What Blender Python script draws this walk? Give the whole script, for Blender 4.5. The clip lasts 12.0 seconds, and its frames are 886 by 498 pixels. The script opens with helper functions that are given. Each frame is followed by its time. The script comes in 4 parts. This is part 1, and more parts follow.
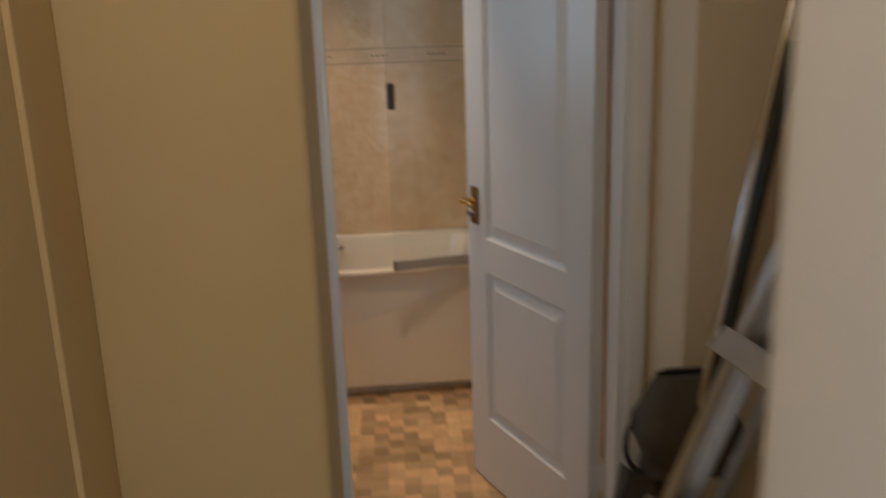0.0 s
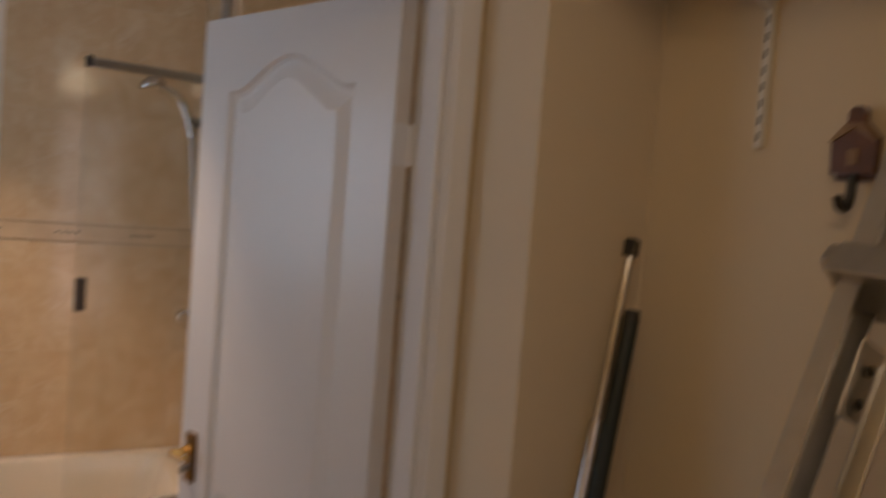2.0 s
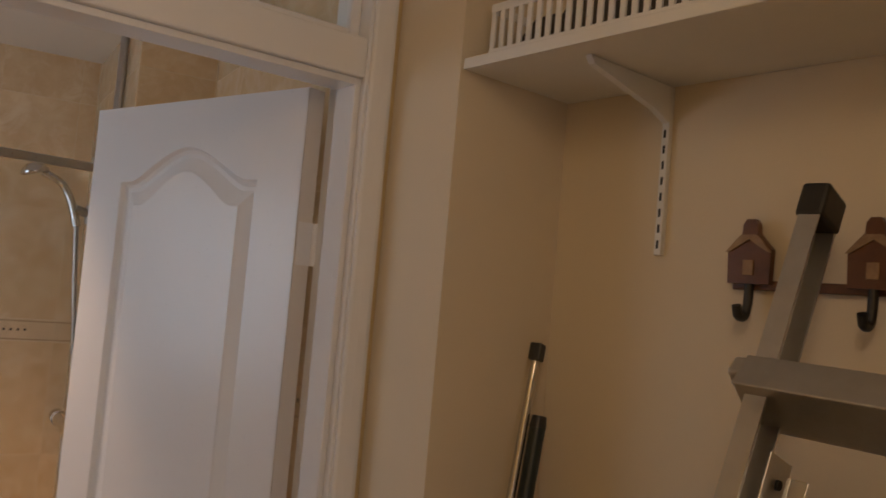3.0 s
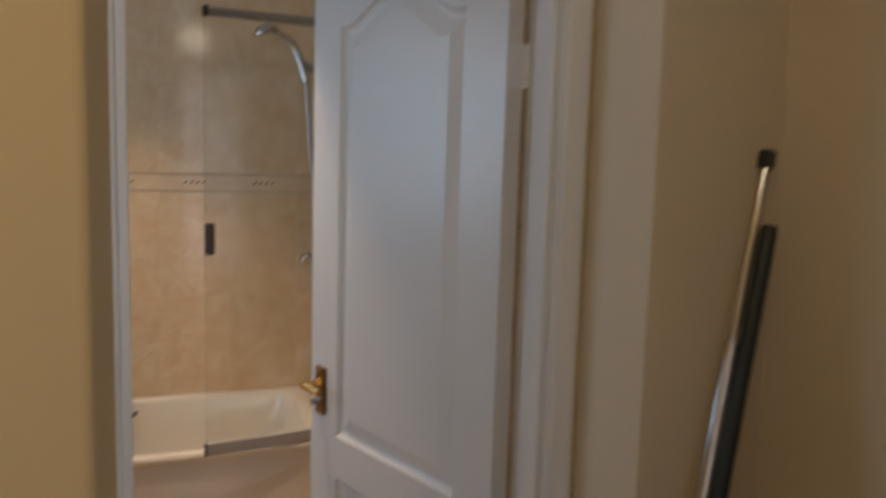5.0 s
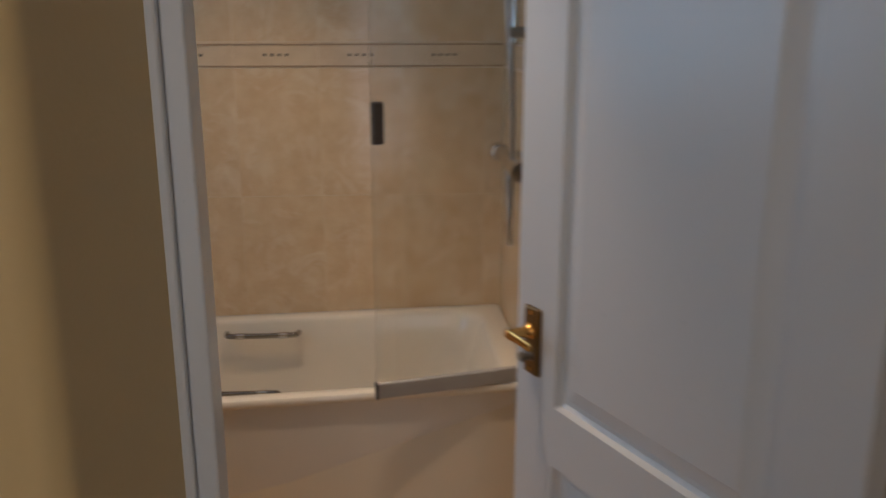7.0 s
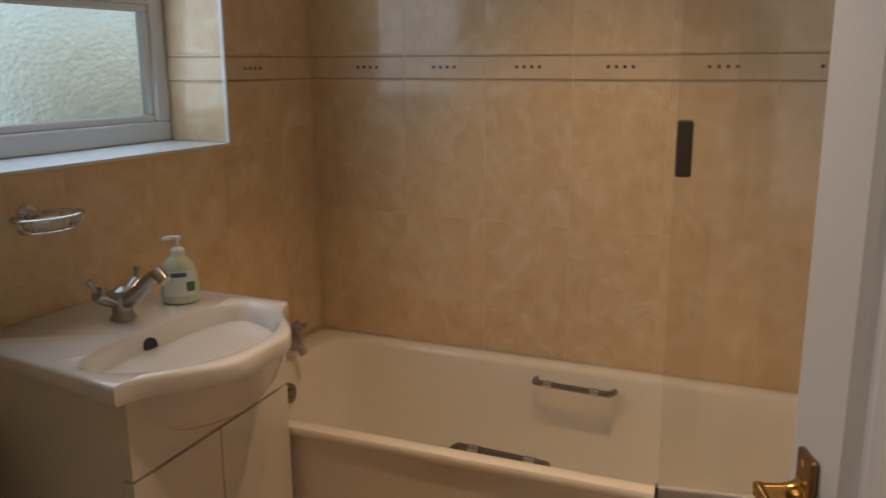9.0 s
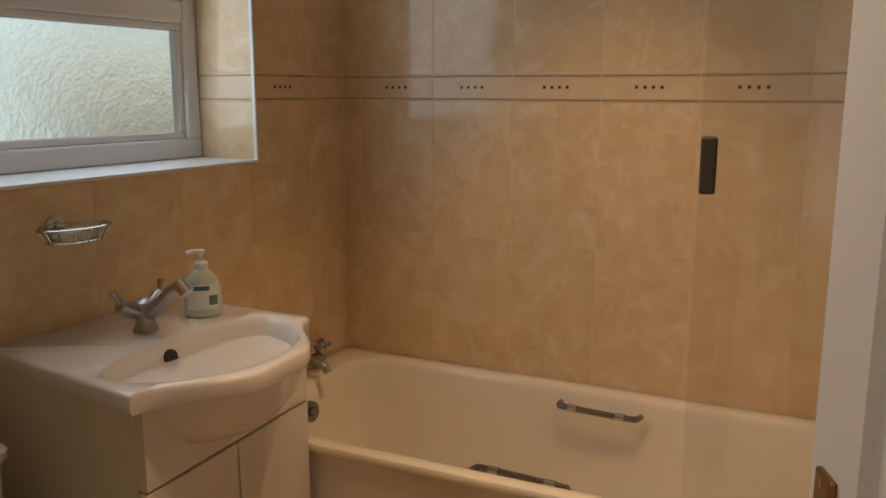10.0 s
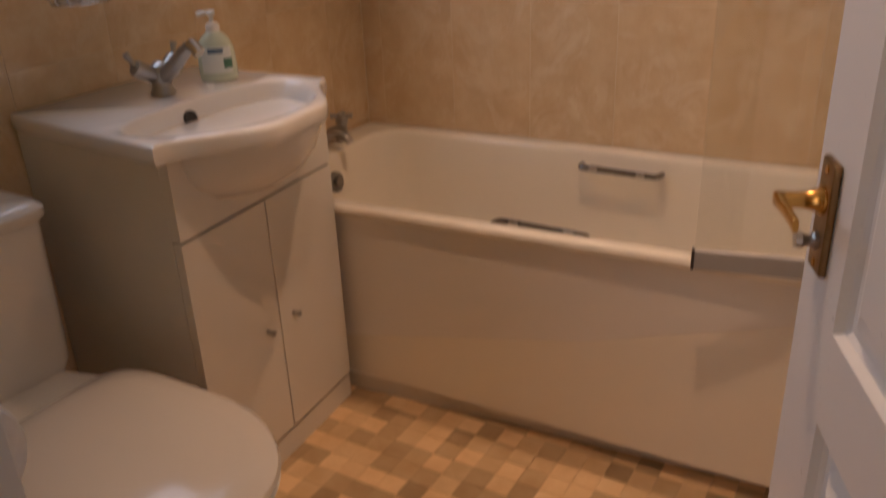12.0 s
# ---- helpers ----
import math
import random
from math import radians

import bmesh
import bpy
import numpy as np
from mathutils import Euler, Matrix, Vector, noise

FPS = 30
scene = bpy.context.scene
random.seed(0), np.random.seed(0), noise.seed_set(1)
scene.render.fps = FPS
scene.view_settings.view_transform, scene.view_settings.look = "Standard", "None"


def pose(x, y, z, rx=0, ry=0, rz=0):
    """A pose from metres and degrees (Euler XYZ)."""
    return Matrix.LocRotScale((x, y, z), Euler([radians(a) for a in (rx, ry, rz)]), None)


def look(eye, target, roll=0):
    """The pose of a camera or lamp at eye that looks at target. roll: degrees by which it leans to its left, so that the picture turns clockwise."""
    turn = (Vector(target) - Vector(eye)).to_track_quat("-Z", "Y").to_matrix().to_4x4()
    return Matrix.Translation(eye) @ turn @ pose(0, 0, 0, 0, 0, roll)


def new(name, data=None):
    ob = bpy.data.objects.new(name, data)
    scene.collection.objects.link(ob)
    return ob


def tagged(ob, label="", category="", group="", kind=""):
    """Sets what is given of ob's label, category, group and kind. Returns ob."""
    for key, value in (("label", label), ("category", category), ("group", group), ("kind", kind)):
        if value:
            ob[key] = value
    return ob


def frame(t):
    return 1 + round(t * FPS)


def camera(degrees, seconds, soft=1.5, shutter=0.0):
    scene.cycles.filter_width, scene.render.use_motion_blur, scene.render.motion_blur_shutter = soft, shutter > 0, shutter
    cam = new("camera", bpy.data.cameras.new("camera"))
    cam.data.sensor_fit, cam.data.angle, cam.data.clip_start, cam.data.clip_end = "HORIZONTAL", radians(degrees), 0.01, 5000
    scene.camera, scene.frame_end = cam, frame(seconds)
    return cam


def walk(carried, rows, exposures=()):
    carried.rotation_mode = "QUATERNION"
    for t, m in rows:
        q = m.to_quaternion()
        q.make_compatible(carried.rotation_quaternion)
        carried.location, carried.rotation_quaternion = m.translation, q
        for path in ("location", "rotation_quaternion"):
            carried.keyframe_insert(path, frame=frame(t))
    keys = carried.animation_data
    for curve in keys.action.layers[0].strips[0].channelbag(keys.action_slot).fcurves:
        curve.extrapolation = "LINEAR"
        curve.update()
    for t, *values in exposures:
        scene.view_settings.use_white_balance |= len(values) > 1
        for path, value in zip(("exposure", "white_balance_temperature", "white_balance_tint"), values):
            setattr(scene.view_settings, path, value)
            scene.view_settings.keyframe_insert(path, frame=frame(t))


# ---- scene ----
cam = camera(56.1, 12.0, soft=1.45, shutter=0.8)
PATH = [
    (0, (1.314, -3.927, 1.489), (1.407, -1.995, 0.984), -1.8),
    (0.3, (1.307, -3.778, 1.499), (1.324, -1.83, 1.045), -2.4),
    (0.6, (1.304, -3.628, 1.498), (1.311, -1.67, 1.089), -2.7),
    (1, (1.266, -3.454, 1.495), (1.45, -1.496, 1.131), 0.1),
    (1.5, (1.263, -3.394, 1.527), (1.748, -1.471, 1.27), 3.3),
    (2, (1.261, -3.365, 1.601), (2.074, -1.541, 1.496), 4.5),
    (2.5, (1.25, -3.332, 1.63), (2.253, -1.602, 1.681), 4.9),
    (2.7, (1.25, -3.328, 1.629), (2.294, -1.626, 1.758), 4.9),
    (4.4, (1.275, -3.383, 1.626), (2.005, -1.523, 1.544), 2.7),
    (4.5, (1.269, -3.397, 1.617), (1.985, -1.532, 1.51), 2.1),
    (5, (1.26, -3.341, 1.56), (1.82, -1.437, 1.314), 1.7),
    (5.5, (1.285, -3.217, 1.526), (1.701, -1.292, 1.178), 0.9),
    (6, (1.317, -3.016, 1.496), (1.597, -1.084, 1.064), -0.2),
    (6.5, (1.295, -2.832, 1.471), (1.532, -0.903, 0.998), -0.3),
    (7, (1.286, -2.66, 1.46), (1.439, -0.731, 0.956), -0.0),
    (7.2, (1.316, -2.572, 1.433), (1.374, -0.633, 0.948), 0.0),
    (7.5, (1.346, -2.485, 1.451), (1.262, -0.552, 0.944), -0.3),
    (7.7, (1.39, -2.409, 1.447), (1.156, -0.487, 0.947), -0.6),
    (9.3, (1.571, -2.2, 1.395), (0.642, -0.485, 0.973), -0.5),
    (9.5, (1.578, -2.189, 1.387), (0.624, -0.479, 0.979), -0.6),
    (10, (1.58, -2.196, 1.382), (0.629, -0.477, 1.009), 0.1),
    (10.5, (1.585, -2.196, 1.377), (0.63, -0.486, 0.972), -0.1),
    (11, (1.592, -2.2, 1.35), (0.636, -0.523, 0.826), -1.0),
    (11.5, (1.599, -2.207, 1.317), (0.648, -0.581, 0.647), -1.7),
    (12, (1.612, -2.212, 1.286), (0.665, -0.654, 0.462), -2.4),
]
EXPOSURES = [
    (0, 0.05, 5500, 6),
    (0.5, 0.0, 6000, 13),
    (1, 0.1, 6150, 29),
    (2, 0.05, 6050, 17),
    (2.5, 0.17, 6350, 19),
    (4.5, 0.24, 5500, 7),
    (5.5, 0.12, 5280, 7),
    (6.5, 0.0, 5180, 9),
    (7.5, -0.25, 5200, 6),
    (9.5, -0.03, 6450, 11),
    (10.5, 0.0, 6950, 17),
    (11.5, 0.05, 6550, 33),
    (12, 0.1, 6200, 24),
]
walk(cam, [(t, look(eye, target, roll)) for t, eye, target, roll in PATH], EXPOSURES)

# ---- world and light ----
world = bpy.data.worlds.new("world")
scene.world = world
world.use_nodes = True
wn = world.node_tree
sky = wn.nodes.new("ShaderNodeTexSky")
sky.sky_type = "NISHITA"
sky.sun_disc = False
sky.sun_elevation = radians(35)
sky.sun_rotation = radians(200)
wn.nodes["Background"].inputs["Strength"].default_value = 0.15
wn.links.new(sky.outputs["Color"], wn.nodes["Background"].inputs["Color"])


def lamp(name, kind, energy, colour, m, **more):
    data = bpy.data.lights.new(name, kind)
    data.energy, data.color = energy, colour
    if "size" in more:
        data.shape, data.size, data.size_y = "RECTANGLE", more["size"][0], more["size"][1]
    if "radius" in more:
        data.shadow_soft_size = more["radius"]
    if "cone" in more:
        data.spot_size, data.spot_blend = radians(more["cone"]), 0.75
    ob = new(name, data)
    ob.matrix_world = m
    return ob


WARM = (1.0, 0.64, 0.35)
COOL = (0.72, 0.86, 1.0)
# overcast daylight in the bathroom window's opening
lamp("window_daylight", "AREA", 4.6, COOL, look((-0.19, -0.99, 1.65), (1.0, -0.99, 1.55)), size=(1.0, 0.75))
# recessed bathroom downlights
SPOTS = ((0.93, -0.55, 76, 37), (1.2, -1.22, 62, 40))
for sx, sy, wide, watts in SPOTS:
    lamp("downlight_beam", "SPOT", watts, WARM, look((sx, sy, 2.385), (sx, sy, 0)), radius=0.026, cone=wide)
# added fills, both unseen: a warm one under the hall ceiling
lamp("hall_fill", "POINT", 4.9, (1.0, 0.76, 0.47), pose(1.2, -3.4, 2.27), radius=0.14)
# broad added panel, standing in for light from the room behind
lamp("room_fill", "AREA", 31, (1.0, 0.93, 0.88), look((1.1, -5.8, 1.15), (1.35, -2.6, 0.8)), size=(3.4, 2.1))


# ---- materials ----
def mat(name, base, rough=0.5, metal=0.0, var=0.0, scale=6.0, tint=None, bump=0.0, fine=80.0, piece=0.0, spec=0.5, coat=0.0, island=0.0):
    """Principled surface with a broad and a fine variation, relief and a tone of its own for each piece."""
    m = bpy.data.materials.new(name)
    m.use_nodes = True
    nt = m.node_tree
    b = nt.nodes["Principled BSDF"]
    b.inputs["Roughness"].default_value = rough
    b.inputs["Metallic"].default_value = metal
    b.inputs["Specular IOR Level"].default_value = spec
    b.inputs["Coat Weight"].default_value = coat
    b.inputs["Coat Roughness"].default_value = 0.08
    b.inputs["Base Color"].default_value = (*base, 1)
    if not (var or bump or piece or island):
        return m
    geo = nt.nodes.new("ShaderNodeNewGeometry")
    tone = tint or tuple(c * 0.6 for c in base)
    colour = None
    pos = geo.outputs["Position"]
    if piece:
        info = nt.nodes.new("ShaderNodeObjectInfo")
        add = nt.nodes.new("ShaderNodeVectorMath")
        add.operation = "MULTIPLY_ADD"
        comb = nt.nodes.new("ShaderNodeCombineXYZ")
        for k in range(3):
            nt.links.new(info.outputs["Random"], comb.inputs[k])
        add.inputs[1].default_value = (13.0, 29.0, 17.0)
        nt.links.new(comb.outputs[0], add.inputs[0])
        nt.links.new(pos, add.inputs[2])
        pos = add.outputs[0]
    n1 = nt.nodes.new("ShaderNodeTexNoise")
    n1.inputs["Scale"].default_value = scale
    n1.inputs["Detail"].default_value = 6
    n1.inputs["Roughness"].default_value = 0.62
    n2 = nt.nodes.new("ShaderNodeTexNoise")
    n2.inputs["Scale"].default_value = fine
    n2.inputs["Detail"].default_value = 3
    nt.links.new(pos, n1.inputs["Vector"])
    nt.links.new(pos, n2.inputs["Vector"])
    ramp = nt.nodes.new("ShaderNodeMapRange")
    ramp.inputs["From Min"].default_value, ramp.inputs["From Max"].default_value = 0.34, 0.68
    ramp.inputs["To Max"].default_value = var
    nt.links.new(n1.outputs["Fac"], ramp.inputs["Value"])
    mix = nt.nodes.new("ShaderNodeMix")
    mix.data_type = "RGBA"
    mix.inputs["A"].default_value, mix.inputs["B"].default_value = (*base, 1), (*tone, 1)
    nt.links.new(ramp.outputs["Result"], mix.inputs["Factor"])
    colour = mix.outputs["Result"]
    if piece or island:
        hsv = nt.nodes.new("ShaderNodeHueSaturation")
        r2 = nt.nodes.new("ShaderNodeMapRange")
        amount = piece or island
        r2.inputs["To Min"].default_value, r2.inputs["To Max"].default_value = 1 - amount, 1 + amount
        nt.links.new(info.outputs["Random"] if piece else geo.outputs["Random Per Island"], r2.inputs["Value"])
        nt.links.new(r2.outputs["Result"], hsv.inputs["Value"])
        nt.links.new(colour, hsv.inputs["Color"])
        colour = hsv.outputs["Color"]
    nt.links.new(colour, b.inputs["Base Color"])
    r3 = nt.nodes.new("ShaderNodeMapRange")
    r3.inputs["To Min"].default_value, r3.inputs["To Max"].default_value = max(0.02, rough * 0.8), min(1, rough * 1.2)
    nt.links.new(n2.outputs["Fac"], r3.inputs["Value"])
    nt.links.new(r3.outputs["Result"], b.inputs["Roughness"])
    if bump:
        bp = nt.nodes.new("ShaderNodeBump")
        bp.inputs["Strength"].default_value = 0.5
        bp.inputs["Distance"].default_value = bump
        nt.links.new(n2.outputs["Fac"], bp.inputs["Height"])
        nt.links.new(bp.outputs["Normal"], b.inputs["Normal"])
    return m


def glass(name, tint, rough=0.0, mixin=0.9, bump=0.0, scale=30.0):
    """Clear pane: see-through with a Fresnel gloss; a relief makes it patterned."""
    m = bpy.data.materials.new(name)
    m.use_nodes = True
    b = m.node_tree.nodes["Principled BSDF"]
    b.inputs["Base Color"].default_value = (*tint, 1)
    b.inputs["Roughness"].default_value = rough
    b.inputs["Transmission Weight"].default_value = 1.0
    b.inputs["IOR"].default_value = 1.45
    if bump:
        n = m.node_tree.nodes.new("ShaderNodeTexNoise")
        n.inputs["Scale"].default_value = scale
        n.inputs["Detail"].default_value = 3
        geo = m.node_tree.nodes.new("ShaderNodeNewGeometry")
        bp = m.node_tree.nodes.new("ShaderNodeBump")
        bp.inputs["Distance"].default_value = bump
        m.node_tree.links.new(geo.outputs["Position"], n.inputs["Vector"])
        m.node_tree.links.new(n.outputs["Fac"], bp.inputs["Height"])
        m.node_tree.links.new(bp.outputs["Normal"], b.inputs["Normal"])
    return m


CREAM = mat("cream_wall_paint", (0.74, 0.565, 0.285), 0.7, var=0.35, scale=1.7, tint=(0.68, 0.495, 0.225), bump=0.0006, fine=220)
# the cream paint again, paler: the alcove's less yellow light is in the colour
CREAM_PALELIT = mat("cream_wall_paint_palelit", (0.72, 0.625, 0.47), 0.7, var=0.3, scale=1.7, tint=(0.66, 0.56, 0.41), bump=0.0006, fine=220)
CEILING = mat("white_ceiling_paint", (0.78, 0.76, 0.72), 0.8, var=0.2, scale=2, tint=(0.7, 0.68, 0.63), bump=0.0004, fine=180)
GLOSS = mat("white_gloss_paint", (0.78, 0.78, 0.79), 0.3, var=0.15, scale=3, tint=(0.7, 0.7, 0.71), bump=0.0003, fine=120)
RAW_EDGE = mat("worn_door_edge_paint", (0.73, 0.69, 0.65), 0.5, var=0.4, scale=9, tint=(0.66, 0.6, 0.54), bump=0.0004)
TILE = mat("beige_marbled_tile", (0.77, 0.6, 0.385), 0.095, var=0.8, scale=13, tint=(0.66, 0.46, 0.26), bump=0.00008, fine=40, piece=0.04)


def marble(m, pale, scale, amount):
    """Adds pale clouds and veins over a surface."""
    nt = m.node_tree
    base = nt.nodes["Principled BSDF"].inputs["Base Color"]
    under = base.links[0].from_socket
    where = [n for n in nt.nodes if n.type == "TEX_NOISE"][0].inputs["Vector"].links[0].from_socket
    n = nt.nodes.new("ShaderNodeTexNoise")
    n.inputs["Scale"].default_value, n.inputs["Detail"].default_value = scale, 8
    n.inputs["Roughness"].default_value, n.inputs["Distortion"].default_value = 0.7, 1.2
    nt.links.new(where, n.inputs["Vector"])
    r = nt.nodes.new("ShaderNodeMapRange")
    r.inputs["From Min"].default_value, r.inputs["From Max"].default_value = 0.5, 0.68
    r.inputs["To Max"].default_value = amount
    nt.links.new(n.outputs["Fac"], r.inputs["Value"])
    mix = nt.nodes.new("ShaderNodeMix")
    mix.data_type = "RGBA"
    mix.inputs["B"].default_value = (*pale, 1)
    nt.links.new(r.outputs["Result"], mix.inputs["Factor"])
    nt.links.new(under, mix.inputs["A"])
    nt.links.new(mix.outputs["Result"], base)


marble(TILE, (0.86, 0.74, 0.56), 7.0, 0.6)
BORDER = mat("beige_border_tile", (0.77, 0.61, 0.41), 0.2, var=0.5, scale=16, tint=(0.62, 0.45, 0.28), bump=0.0003, fine=70, piece=0.04)
INLAY = mat("dark_brown_inlay", (0.06, 0.04, 0.03), 0.3)
RIDGE = mat("brown_border_line", (0.5, 0.35, 0.21), 0.35, var=0.3, scale=20)
GROUT = mat("pale_grout", (0.84, 0.72, 0.52), 0.9, var=0.4, scale=12, tint=(0.6, 0.48, 0.34), bump=0.0006)
VINYL = mat("beige_vinyl_square", (0.62, 0.435, 0.245), 0.36, var=0.5, scale=14, tint=(0.44, 0.26, 0.11), bump=0.0002, fine=150, piece=0.4)
VINYL_FAR = mat("beige_vinyl_squares", (0.62, 0.435, 0.245), 0.36, var=0.5, scale=14, tint=(0.44, 0.26, 0.11), bump=0.0002, fine=150, island=0.4)
VINYL_BASE = mat("vinyl_joint", (0.42, 0.3, 0.19), 0.5, var=0.3, scale=20)
CARPET = mat("beige_carpet", (0.47, 0.39, 0.29), 0.95, var=0.5, scale=25, bump=0.003, fine=500)
ACRYLIC = mat("white_bath_acrylic", (0.83, 0.765, 0.645), 0.12, var=0.12, scale=2, tint=(0.79, 0.71, 0.57), coat=0.4)
PANEL = mat("white_bath_panel", (0.8, 0.76, 0.7), 0.35, var=0.15, scale=2.5, tint=(0.68, 0.62, 0.54))
KICK = mat("grey_kick_trim", (0.66, 0.6, 0.51), 0.5, var=0.3, scale=8)
CERAMIC = mat("white_glazed_ceramic", (0.8, 0.78, 0.75), 0.1, var=0.1, scale=3, coat=0.5)
MELAMINE = mat("white_melamine", (0.78, 0.75, 0.69), 0.35, var=0.15, scale=4, tint=(0.66, 0.62, 0.55))
# lid colour lowered to stand in for the weak light on the toilet
LIDPLASTIC = mat("dimmed_lid_plastic", (0.56, 0.515, 0.455), 0.14, var=0.15, scale=4, tint=(0.58, 0.53, 0.46), coat=0.4)
CHROME = mat("chrome", (0.62, 0.61, 0.6), 0.12, metal=1.0, var=0.1, scale=30)
WORNCHROME = mat("dull_chrome", (0.28, 0.265, 0.245), 0.18, metal=1.0, var=0.2, scale=30)
SATIN = mat("satin_chrome", (0.45, 0.44, 0.43), 0.3, metal=1.0, var=0.2, scale=30)
BRASS = mat("polished_brass", (0.72, 0.42, 0.12), 0.18, metal=1.0, var=0.3, scale=40, tint=(0.5, 0.28, 0.08))
BRONZE = mat("aged_brass_plate", (0.3, 0.19, 0.09), 0.3, metal=1.0, var=0.4, scale=40)
ALU = mat("brushed_aluminium", (0.6, 0.6, 0.6), 0.36, metal=1.0, var=0.3, scale=30, tint=(0.42, 0.42, 0.42), bump=0.0002, fine=300)
BLACK = mat("black_plastic", (0.025, 0.024, 0.023), 0.45, var=0.3, scale=20)
GRIPGREY = mat("dark_grey_plastic", (0.06, 0.05, 0.045), 0.4, var=0.2, scale=20)
WORNWOOD = mat("worn_pale_wood", (0.36, 0.24, 0.13), 0.6, var=0.6, scale=60, tint=(0.16, 0.08, 0.04))
DARKWOOD = mat("dark_varnished_wood", (0.16, 0.065, 0.026), 0.4, var=0.6, scale=25, tint=(0.06, 0.022, 0.01), bump=0.0005)
UPVC = mat("white_upvc", (0.8, 0.81, 0.82), 0.3, var=0.1, scale=4)
SEAL = mat("clear_seal_strip", (0.42, 0.41, 0.4), 0.25, var=0.2, scale=15)
FABRIC = mat("dark_grey_fabric", (0.1, 0.085, 0.07), 0.9, var=0.5, scale=20, bump=0.002, fine=400)
WHITEPLASTIC = mat("white_plastic", (0.78, 0.77, 0.74), 0.35, var=0.1, scale=8)
SOAP = mat("cream_soap", (0.7, 0.62, 0.45), 0.5, var=0.2, scale=20)
LABELGREEN = mat("green_label", (0.08, 0.2, 0.12), 0.4, var=0.3, scale=60)
LABELWHITE = mat("pale_label", (0.75, 0.78, 0.74), 0.4)
LABELBLUE = mat("blue_label", (0.06, 0.12, 0.2), 0.4)
LIQUID = mat("pale_green_soap_bottle", (0.6, 0.66, 0.53), 0.18, var=0.3, scale=25, tint=(0.5, 0.58, 0.44), coat=0.3)
CLEAR = glass("clear_glass", (0.93, 0.96, 0.94), 0.0)
SCREENGLASS = glass("tinted_screen_glass", (0.93, 0.93, 0.91), 0.0)
FROST = glass("patterned_window_glass", (0.95, 0.98, 0.98), 0.24, bump=0.004, scale=22)
BULB = bpy.data.materials.new("lit_lamp")
BULB.use_nodes = True
BULB.node_tree.nodes["Principled BSDF"].inputs["Emission Color"].default_value = (1.0, 0.75, 0.45, 1)
BULB.node_tree.nodes["Principled BSDF"].inputs["Emission Strength"].default_value = 25


# ---- mesh helpers ----
def box(bm, x0, x1, y0, y1, z0, z1, bevel=0.0, m=None, seg=2):
    made = bmesh.ops.create_cube(bm, size=1.0)["verts"]
    bmesh.ops.scale(bm, vec=(x1 - x0, y1 - y0, z1 - z0), verts=made)
    bmesh.ops.translate(bm, vec=((x0 + x1) / 2, (y0 + y1) / 2, (z0 + z1) / 2), verts=made)
    if bevel:
        edges = list({e for v in made for e in v.link_edges})
        made = list({v for f in bmesh.ops.bevel(bm, geom=edges, offset=bevel, segments=seg, affect="EDGES", profile=0.5)["faces"] for v in f.verts} | {v for v in made if v.is_valid})
    if m is not None:
        bmesh.ops.transform(bm, matrix=m, verts=made)
    return made


def rod(bm, a, b, r0, r1=None, seg=16):
    a, b = Vector(a), Vector(b)
    d = b - a
    made = bmesh.ops.create_cone(bm, cap_ends=True, segments=seg, radius1=r0, radius2=r0 if r1 is None else r1, depth=d.length)["verts"]
    bmesh.ops.transform(bm, matrix=Matrix.Translation((a + b) / 2) @ d.to_track_quat("Z", "Y").to_matrix().to_4x4(), verts=made)
    return made


def tube(bm, points, r, seg=12, closed=False):
    """A round bar along a line of points."""
    pts = [Vector(p) for p in points]
    n = len(pts)
    rings, up = [], None
    for i, p in enumerate(pts):
        d = (pts[(i + 1) % n] - pts[i - 1]) if closed else (pts[min(i + 1, n - 1)] - pts[max(i - 1, 0)])
        d.normalize()
        if up is None:
            up = Vector((0, 0, 1)) if abs(d.z) < 0.9 else Vector((1, 0, 0))
        side = d.cross(up).normalized()
        up = side.cross(d).normalized()
        rr = r[i] if isinstance(r, (list, tuple)) else r
        rings.append([bm.verts.new(p + rr * (math.cos(k * math.tau / seg) * side + math.sin(k * math.tau / seg) * up)) for k in range(seg)])
    for i in range(n if closed else n - 1):
        a, b = rings[i], rings[(i + 1) % n]
        for k in range(seg):
            bm.faces.new((a[k], a[(k + 1) % seg], b[(k + 1) % seg], b[k]))
    if not closed:
        bm.faces.new(rings[0][::-1])
        bm.faces.new(rings[-1])


def arc(points, steps=8):
    """A smooth line through points (Catmull-Rom)."""
    p = [Vector(q) for q in points]
    p = [2 * p[0] - p[1]] + p + [2 * p[-1] - p[-2]]
    out = []
    for i in range(1, len(p) - 2):
        for k in range(steps):
            t = k / steps
            a, b, c, d = p[i - 1:i + 3]
            out.append(0.5 * (2 * b + (c - a) * t + (2 * a - 5 * b + 4 * c - d) * t * t + (3 * b - a - 3 * c + d) * t ** 3))
    return out + [p[-2]]


def loft(bm, loops, cap0=True, cap1=True):
    rings = [[bm.verts.new(v) for v in loop] for loop in loops]
    n = len(rings[0])
    for a, b in zip(rings, rings[1:]):
        for k in range(n):
            bm.faces.new((a[k], a[(k + 1) % n], b[(k + 1) % n], b[k]))
    if cap0:
        bm.faces.new(rings[0][::-1])
    if cap1:
        bm.faces.new(rings[-1])


